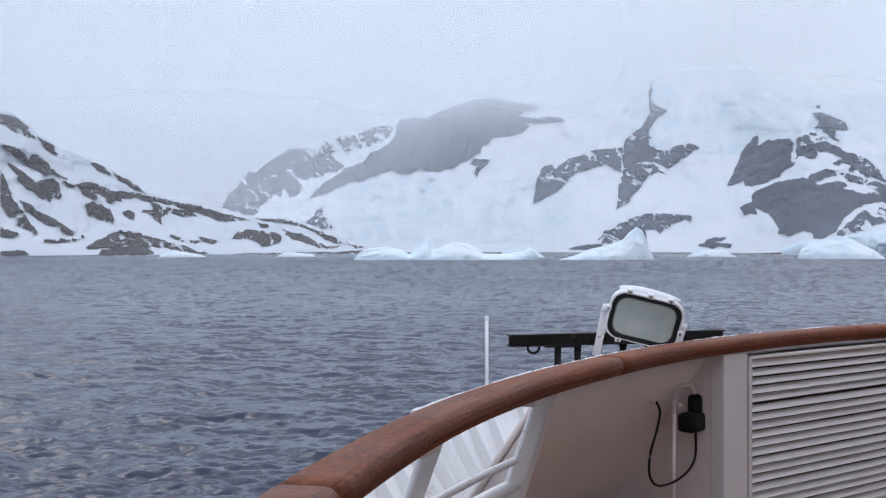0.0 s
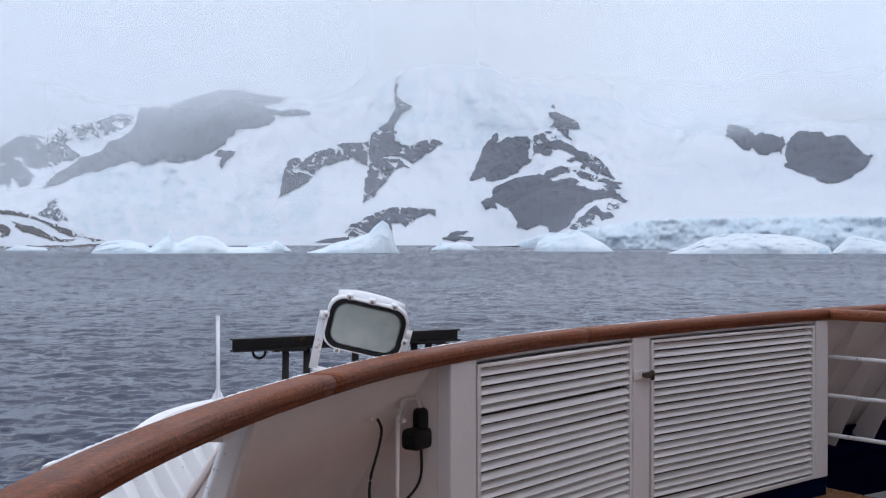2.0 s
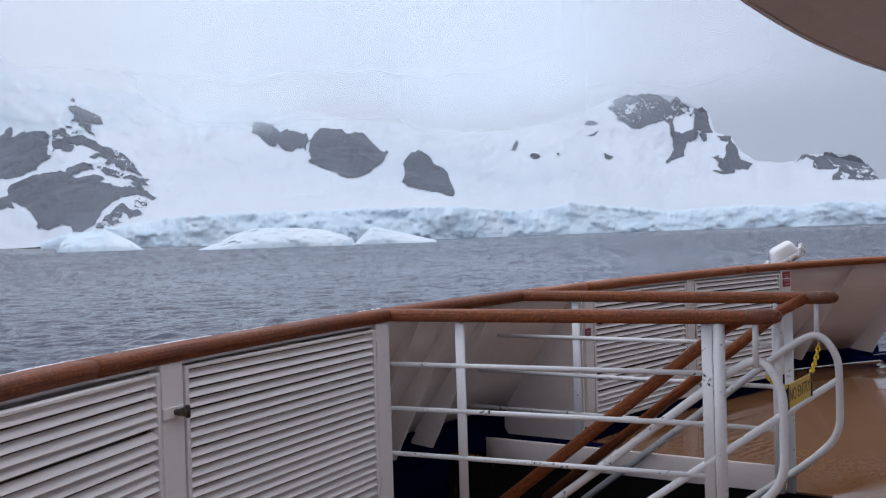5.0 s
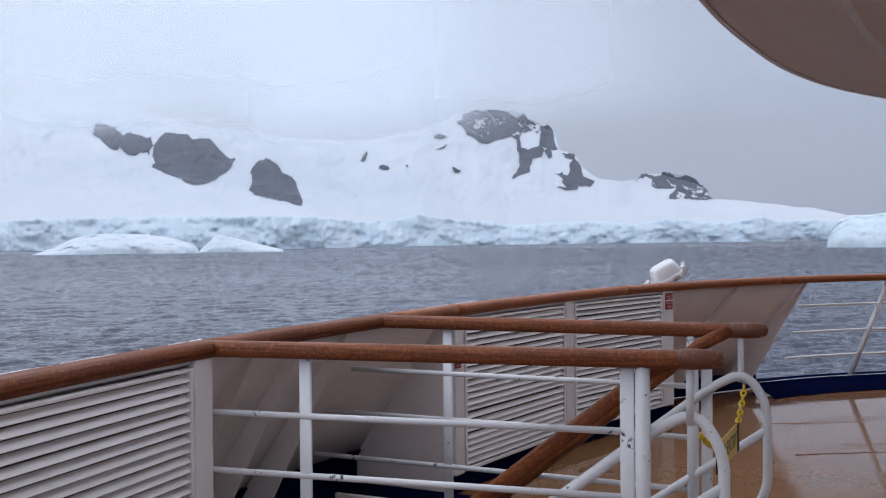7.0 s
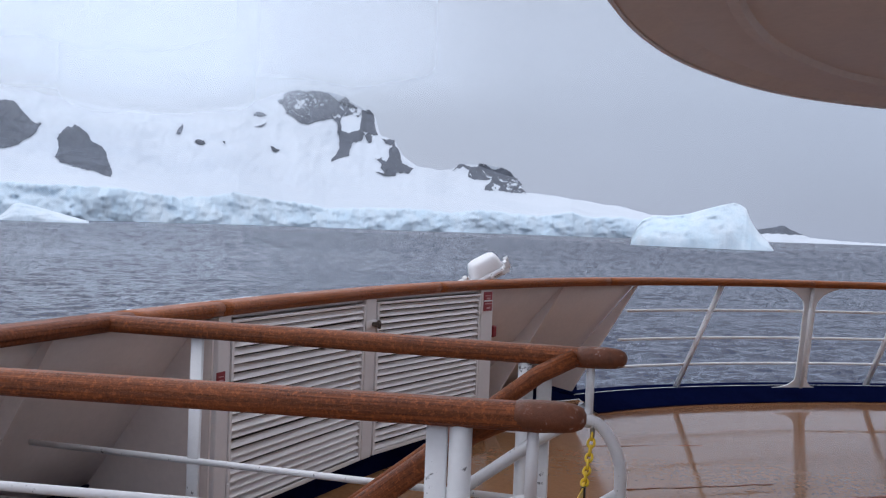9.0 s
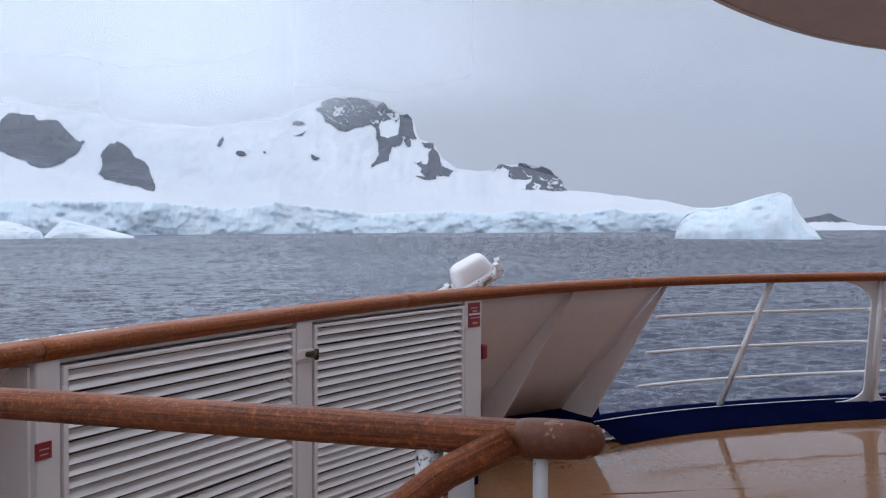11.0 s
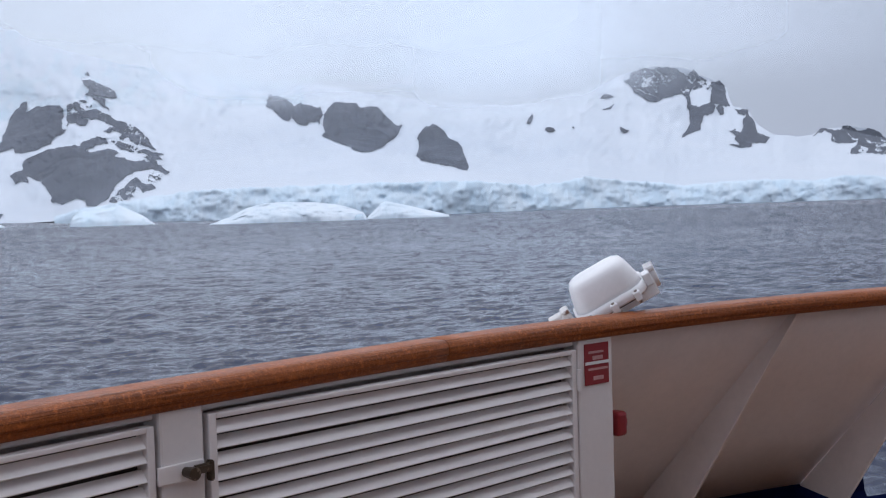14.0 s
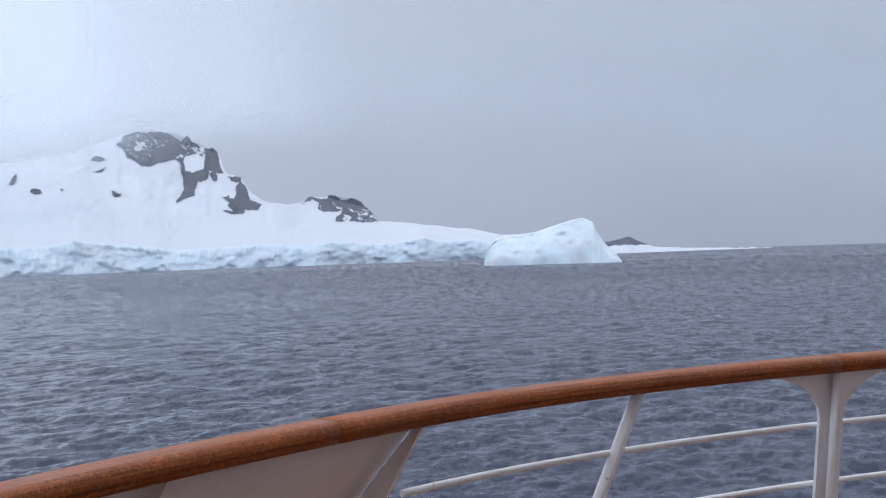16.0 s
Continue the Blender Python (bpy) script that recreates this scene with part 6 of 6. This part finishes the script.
def mooring_frame():
    ob = thing("steel_beam", "black steel beam on legs with lifting eyes, on the foredeck", "beam", at=(1.39, 8.75, EYE - 3.2))

    def loc(x, y, z):
        return Vector((x - 1.39, y - 8.75, z + 3.2))

    a, b = Vector((0.50, 8.50, 0)), Vector((2.26, 9.0, 0))
    d = (b - a).normalized()
    web = [(-0.05, -0.075), (0.05, -0.075), (0.05, -0.062), (0.006, -0.062), (0.006, 0.006), (0.05, 0.006), (0.05, 0.018), (-0.05, 0.018), (-0.05, 0.006), (-0.006, 0.006), (-0.006, -0.062), (-0.05, -0.062)]
    sweep("girder", [loc(a.x, a.y, -0.715), loc(b.x, b.y, -0.715)], web, IRON, ob, smooth=False)
    for f, z in ((0.22, -1.0), (0.31, -1.0), (0.52, -1.0), (0.79, -1.0), (0.86, -1.0)):
        p = a + d * (f * 1.83)
        sweep("leg", [loc(p.x, p.y, -0.77), loc(p.x - 0.05 * (f < 0.35), p.y + 0.1, -3.18)], rounded(0.05, 0.05, 0.006, 2), IRON, ob)
    for f in (0.20, 0.83):
        p = a + d * (f * 1.83)
        sweep("cross_plate", [loc(p.x - 0.06, p.y, -0.79), loc(p.x + 0.18, p.y + 0.05, -0.79)], rounded(0.08, 0.03, 0.004, 2), IRON, ob)
    p = a + d * 0.20
    eye = [loc(p.x + 0.045 * math.cos(t), p.y, -0.80 - 0.045 * math.sin(t)) for t in np.linspace(-0.1, math.pi + 0.1, 14)]
    tube("lifting_eye", eye, 0.011, IRON, ob, k=8)
    p = a + d * 1.6
    sweep("brace", [loc(p.x, p.y, -0.79), loc(p.x + 0.45, p.y + 0.1, -0.89)], rounded(0.04, 0.03, 0.004, 2), IRON, ob)
    for f in (0.5, 0.62):
        p = a + d * (f * 1.83)
        tube("lifting_eye", [loc(p.x, p.y - 0.02, -0.78), loc(p.x + 0.02, p.y - 0.02, -0.85), loc(p.x + 0.06, p.y, -0.80)], 0.01, IRON, ob, k=8)


mooring_frame()


def foredeck():
    floor_ob = tagged(new("floor_foredeck"), "white painted lower foredeck", "deck", kind="structure")
    top = smooth_line([(-1.3, 4.0), (-1.35, 7.0), (-1.05, 8.8), (-0.70, 10.4), (-0.36, 12.0), (-0.02, 13.4), (0.72, 14.38), (2.2, 15.2), (4.0, 15.6), (6.0, 15.6)], 12)
    rows = [[(p[0], p[1], EYE - 3.2), (p[0] + 2.5, p[1] - 3.5, EYE - 3.2), (4.0, 6.0, EYE - 3.2)] for p in top]
    sheet("deck_plate", rows, WHITE, floor_ob, thick=0.03)
    ob = tagged(new("wall_foredeck"), "white foredeck bulwark with inner ribs", "bulwark", kind="structure")
    tan = np.gradient(top, axis=0)
    nor = np.stack([-tan[:, 1], tan[:, 0]], 1) / np.hypot(*tan.T)[:, None]
    rows = [[(p[0] - n[0] * o, p[1] - n[1] * o, EYE + z) for o, z in ((0.0, -1.95), (0.25, -2.5), (0.7, -3.2))] for p, n in zip(top, nor)]
    sheet("bulwark_plate", rows, WHITE, ob, thick=0.015, smooth=True)
    sweep("bulwark_cap", [(p[0] - n[0] * 0.04, p[1] - n[1] * 0.04, EYE - 1.94) for p, n in zip(top, nor)], rounded(0.16, 0.03, 0.01, 3), WHITE, ob)
    for k in range(4, len(top) - 4, 5):
        p, n, t = top[k], nor[k], tan[k] / np.hypot(*tan[k])
        ring = [(0.0, -1.96), (0.12, -1.96), (0.48, -2.6), (1.05, -3.19), (0.69, -3.19), (0.24, -2.5)]
        verts = [(p[0] - n[0] * o + t[0] * e, p[1] - n[1] * o + t[1] * e, EYE + z) for e in (-0.012, 0.012) for o, z in ring]
        m = len(ring)
        faces = [(j, (j + 1) % m, m + (j + 1) % m, m + j) for j in range(m)] + [(0, 1, 2, 5), (2, 3, 4, 5), (m + 5, m + 2, m + 1, m), (m + 5, m + 4, m + 3, m + 2)]
        mesh_ob("rib", verts, faces, WHITE, ob)


foredeck()


def hose():
    # unclear navy stripe along a rib, built as a tube; the coupling is made up
    ob = thing("hose", "navy blue tube added for an unclear stripe inside the foredeck bulwark", "hose", at=(0.0, 12.2, EYE - 2.95))
    tube("hose_length", [Vector((-0.22, -0.02, 0.62)), Vector((-0.02, 0.0, 0.34)), Vector((0.20, 0.05, 0.02))], 0.026, NAVY, ob)
    tube("coupling", [Vector((-0.235, -0.02, 0.64)), Vector((-0.18, -0.018, 0.57))], 0.036, IRON, ob, "added black sleeve")


hose()


def staff():
    ob = thing("flagstaff", "thin white pole on the foredeck bulwark", "pole", at=(0.55, 14.12, EYE - 1.94))
    tube("pole", [Vector((0, 0, 0)), Vector((0, 0, 1.03))], 0.022, WHITE, ob)
    block("finial", (0.05, 0.05, 0.06), (0, 0, 1.0), WHITE, ob, bevel=0.01)
    for a in (0.5, 2.6, 4.7):
        c = Vector((math.cos(a), math.sin(a), 0))
        mesh_ob("gusset", [c * 0.015, c * 0.10, c * 0.015 + Vector((0, 0, 0.16)), c * 0.015 + Vector((-c.y, c.x, 0)) * 0.01, c * 0.10 + Vector((-c.y, c.x, 0)) * 0.01, c * 0.015 + Vector((-c.y * 0.01, c.x * 0.01, 0.16))],
                [(0, 1, 2), (5, 4, 3), (0, 3, 4, 1), (1, 4, 5, 2), (2, 5, 3, 0)], WHITE, ob)


staff()


# ---- fittings on the bulwark ----
def socket_with_cable():
    ob = thing("power_socket", "black plug and cable in a socket on the bulwark", "socket", at=spot(8.24, -0.02, -0.76))

    def loc(s, z, o=0.03):
        return spot(s, o, z) - ob.location

    tt = along(8.2)[1]
    ang = math.atan2(tt[1], tt[0])
    block("socket_box", (0.14, 0.09, 0.085), loc(8.235, -0.785), BLACK, ob, turn=ang, bevel=0.02)
    block("plug_body", (0.06, 0.06, 0.10), loc(8.255, -0.715), BLACK, ob, turn=ang, bevel=0.02)
    tube("inlet_pipe", bend([loc(8.25, -0.67), loc(8.25, -0.625, 0.045), loc(8.13, -0.625, 0.05), loc(8.12, -0.70, 0.05)], 0.04), 0.0085, CREAM, ob)
    tube("side_fitting", [loc(8.30, -0.80, 0.0), loc(8.38, -0.81, -0.03)], 0.013, WHITE, ob)
    path = [loc(8.255, -0.83), loc(8.255, -0.93), loc(8.21, -0.985), loc(8.10, -1.02), loc(7.95, -1.02), loc(7.87, -0.97), loc(7.87, -0.88), loc(7.93, -0.78), loc(7.955, -0.71), loc(7.925, -0.665)]
    dense = smooth_line([tuple(p) for p in path], 8)
    tube("cable", [Vector(p) for p in dense], 0.0055, BLACK, ob, "black rubber cable", k=8)
    tube("cable_clip", [loc(7.935, -0.675, 0.05), loc(7.925, -0.66, 0.06)], 0.009, CREAM, ob)
    pipe = thing("conduit", "thin painted conduit running down the bulwark", "conduit", at=spot(8.11, 0.06, -1.1))
    tube("pipe", [spot(8.11, 0.05, -0.68) - pipe.location, spot(8.11, 0.06, -1.5) - pipe.location], 0.009, CREAM, pipe)
    tube("strap", [spot(8.10, 0.03, -0.70) - pipe.location, spot(8.13, 0.03, -0.70) - pipe.location], 0.009, CREAM, pipe)


socket_with_cable()


def red_sign(s, z, w, h, o, bars, label):
    p, t, n = along(s)
    at = spot(s, o, z)
    ob = thing("safety_sign", label, "sign", "red safety signs", at=at)
    ob.rotation_euler = (0, 0, math.atan2(t[1], t[0]))
    plate = block("plate", (w, 0.004, h), (0, 0, 0), RED, ob, bevel=0.001)
    for x, zz, bw, bh in bars:
        block("print_bar", (bw * w, 0.002, bh * h), (x * w, -0.0035, zz * h), WHITE if bw > 0.9 else FADED, plate, "faded white print", bevel=0)


red_sign(17.155, -0.566, 0.113, 0.138, FACE - 0.038, [(0, 0.03, 0.98, 0.07), (-0.05, 0.29, 0.62, 0.05), (0.02, 0.15, 0.42, 0.09), (0.02, -0.12, 0.80, 0.05), (0.04, -0.34, 0.42, 0.09)], "red metal safety sign with faded white print on a post")
red_sign(13.96, -0.765, 0.075, 0.055, FACE - 0.038, [(0, 0.1, 0.6, 0.08), (0, -0.2, 0.5, 0.07)], "small red safety plate on a locker post")


def alarm_box():
    p, t, n = along(17.28)
    at = spot(17.285, FACE + 0.0, -0.79)
    ob = thing("call_point", "small red alarm call point on the locker end", "alarm", at=at)
    ob.rotation_euler = (0, 0, math.atan2(t[1], t[0]))
    block("case", (0.05, 0.06, 0.085), (0, 0, 0), RED, ob, bevel=0.012)
    block("button", (0.02, 0.03, 0.03), (0.03, 0, 0), RED, ob, bevel=0.006)


alarm_box()


# ---- chain and plate across the stair head ----
def chain_link(r=0.0145, wire=0.0046):
    verts, faces = [], []
    k, m = 14, 6
    for i in range(k):
        a = 2 * math.pi * i / k
        c = Vector((math.cos(a) * r * 0.72, 0, math.sin(a) * r * 1.35))
        rad = Vector((math.cos(a), 0, math.sin(a)))
        for j in range(m):
            b = 2 * math.pi * j / m
            verts.append(c + rad * wire * math.cos(b) + Vector((0, wire * math.sin(b), 0)))
    for i in range(k):
        for j in range(m):
            faces.append((i * m + j, ((i + 1) % k) * m + j, ((i + 1) % k) * m + (j + 1) % m, i * m + (j + 1) % m))
    me = bpy.data.meshes.new("link")
    me.from_pydata([tuple(v) for v in verts], [], faces)
    me.materials.append(YELLOW)
    me.polygons.foreach_set("use_smooth", [True] * len(faces))
    return me


def chain_run(me, a, b, sag, ob):
    """Links strung from a to b, every other one turned, with a slack in the middle."""
    d = b - a
    n = max(3, int(d.length / 0.027))
    yaw = math.atan2(d.y, d.x)
    for i in range(n + 1):
        f = i / n
        link = new("link", me)
        link.parent = ob
        link.location = a + d * f - Vector((0, 0, sag * 4 * f * (1 - f))) - ob.location
        slope = math.atan2(d.z - sag * 4 * (1 - 2 * f), math.hypot(d.x, d.y))
        link.rotation_euler = (Matrix.Rotation(yaw, 4, "Z") @ Matrix.Rotation(radians(90) - slope, 4, "Y") @ Matrix.Rotation((i % 2) * radians(90), 4, "Z")).to_euler()


def stair_chain():
    top, right = Vector((5.905, 5.265, EYE - 0.685)), Vector((5.72, 5.19, EYE - 0.815))
    left, hook = Vector((5.25, 5.0, EYE - 0.815)), Vector((4.985, 4.905, EYE - 0.735))
    ob = thing("stair_chain", "yellow plastic chain slung between the hooped stair rails", "chain", at=top)
    me = chain_link()
    chain_run(me, top, right, 0.012, ob)
    chain_run(me, left, hook, 0.015, ob)
    block("snap_hook", (0.016, 0.012, 0.045), (0, 0, 0.008), STEEL, ob, bevel=0.004)
    d = right - left
    sign = thing("stair_sign", "yellow plastic plate with black lettering hung across the stair head", "sign", at=(left + right) / 2 - Vector((0, 0, 0.055)))
    sign.rotation_euler = (0, 0, math.atan2(d.y, d.x))
    plate = block("plate", (d.length, 0.005, 0.12), (0, 0, 0), YELLOW, sign, bevel=0.002)
    for x in (-1, 1):
        block("edge_clip", (0.03, 0.014, 0.125), (x * (d.length / 2 - 0.01), 0, 0), BLACK, sign, "black rubber edge clip", bevel=0.004)
    for side in (1, -1):
        cu = bpy.data.curves.new("lettering", "FONT")
        cu.body, cu.size, cu.align_x, cu.align_y, cu.extrude = "NO ENTRY", 0.085, "CENTER", "CENTER", 0.0004
        tmp = bpy.data.objects.new("lettering", cu)
        scene.collection.objects.link(tmp)
        me2 = bpy.data.meshes.new_from_object(tmp.evaluated_get(bpy.context.evaluated_depsgraph_get()))
        bpy.data.objects.remove(tmp)
        me2.materials.clear()
        me2.materials.append(BLACK)
        txt = new("lettering", me2)
        txt.parent = plate
        txt.rotation_euler = (radians(90), 0, 0 if side > 0 else radians(180))
        txt.location = (0, -0.0032 * side, 0)
        tagged(txt, "black printed lettering")


stair_chain()


# ---- snow left on the deck edge and rails ----
def snow_patch(s0, s1, o, z, w, seed):
    rnd = random.Random(seed)
    ob_at = spot((s0 + s1) / 2, o, z)
    verts, faces = [], []
    ss = steps(s0, s1, 0.03)
    m = 7
    for i, s in enumerate(ss):
        f = i / (len(ss) - 1)
        half = w * (math.sin(math.pi * f) ** 0.4) * (0.7 + 0.5 * rnd.random()) + 0.004
        for j in range(m):
            q = -1 + 2 * j / (m - 1)
            verts.append(spot(s, o + q * half, z + 0.035 * (1 - q * q) * (0.5 + 0.7 * rnd.random()) * math.sin(math.pi * min(max(f, 0.04), 0.96)) ** 0.5) - ob_at)
    ob = mesh_ob("snow_patch", verts, grid_faces(len(ss), m), SLUSH, smooth=True)
    ob.location = ob_at
    tagged(ob, "small patch of melting snow in the deck gutter", "snow", "melting snow patches")


snow_patch(19.75, 20.35, 0.10, -1.525, 0.045, 1)
snow_patch(18.75, 19.05, 0.16, -1.53, 0.05, 3)


def snow_clump(at, size, seed):
    rnd = random.Random(seed)
    bm = bmesh.new()
    bmesh.ops.create_icosphere(bm, subdivisions=3, radius=1.0)
    for v in bm.verts:
        k = 1 + 0.28 * noise.fractal(v.co * 2.2 + Vector((seed, 0, 0)), 0.8, 2.0, 4) + 0.05 * rnd.random()
        v.co = Vector((v.co.x * size[0], v.co.y * size[1], v.co.z * size[2])) * k
    me = bpy.data.meshes.new("snow_clump")
    bm.to_mesh(me)
    bm.free()
    me.materials.append(SLUSH)
    ob = new("snow_clump", me)
    ob.location = at
    tagged(ob, "small clump of wet snow stuck on the teak rail", "snow", "wet snow clumps")


snow_clump(G2.location + at2(1.42, -0.424), (0.015, 0.026, 0.006), 3)
snow_clump(G2.location + at2(L2 - 0.02, -0.424), (0.022, 0.034, 0.007), 7)
snow_clump(G1.location + at1(L1 - 0.03, -0.424), (0.022, 0.034, 0.007), 9)


def deck_box():
    ob = thing("deck_box", "white rounded deck box on the landing below the stair", "box", at=(4.35, 7.0, DECK - 1.02))
    block("body", (0.55, 0.7, 0.80), (0, 0, -0.38), WHITE, ob, turn=0.4, bevel=0.04)
    block("lid", (0.60, 0.75, 0.06), (0, 0, 0.05), WHITE, ob, turn=0.4, bevel=0.02)
    tube("lid_handle", [Vector((-0.05, -0.3, 0.08)), Vector((-0.02, -0.3, 0.11)), Vector((0.06, -0.27, 0.11)), Vector((0.09, -0.26, 0.08))], 0.008, BLACK, ob)


deck_box()
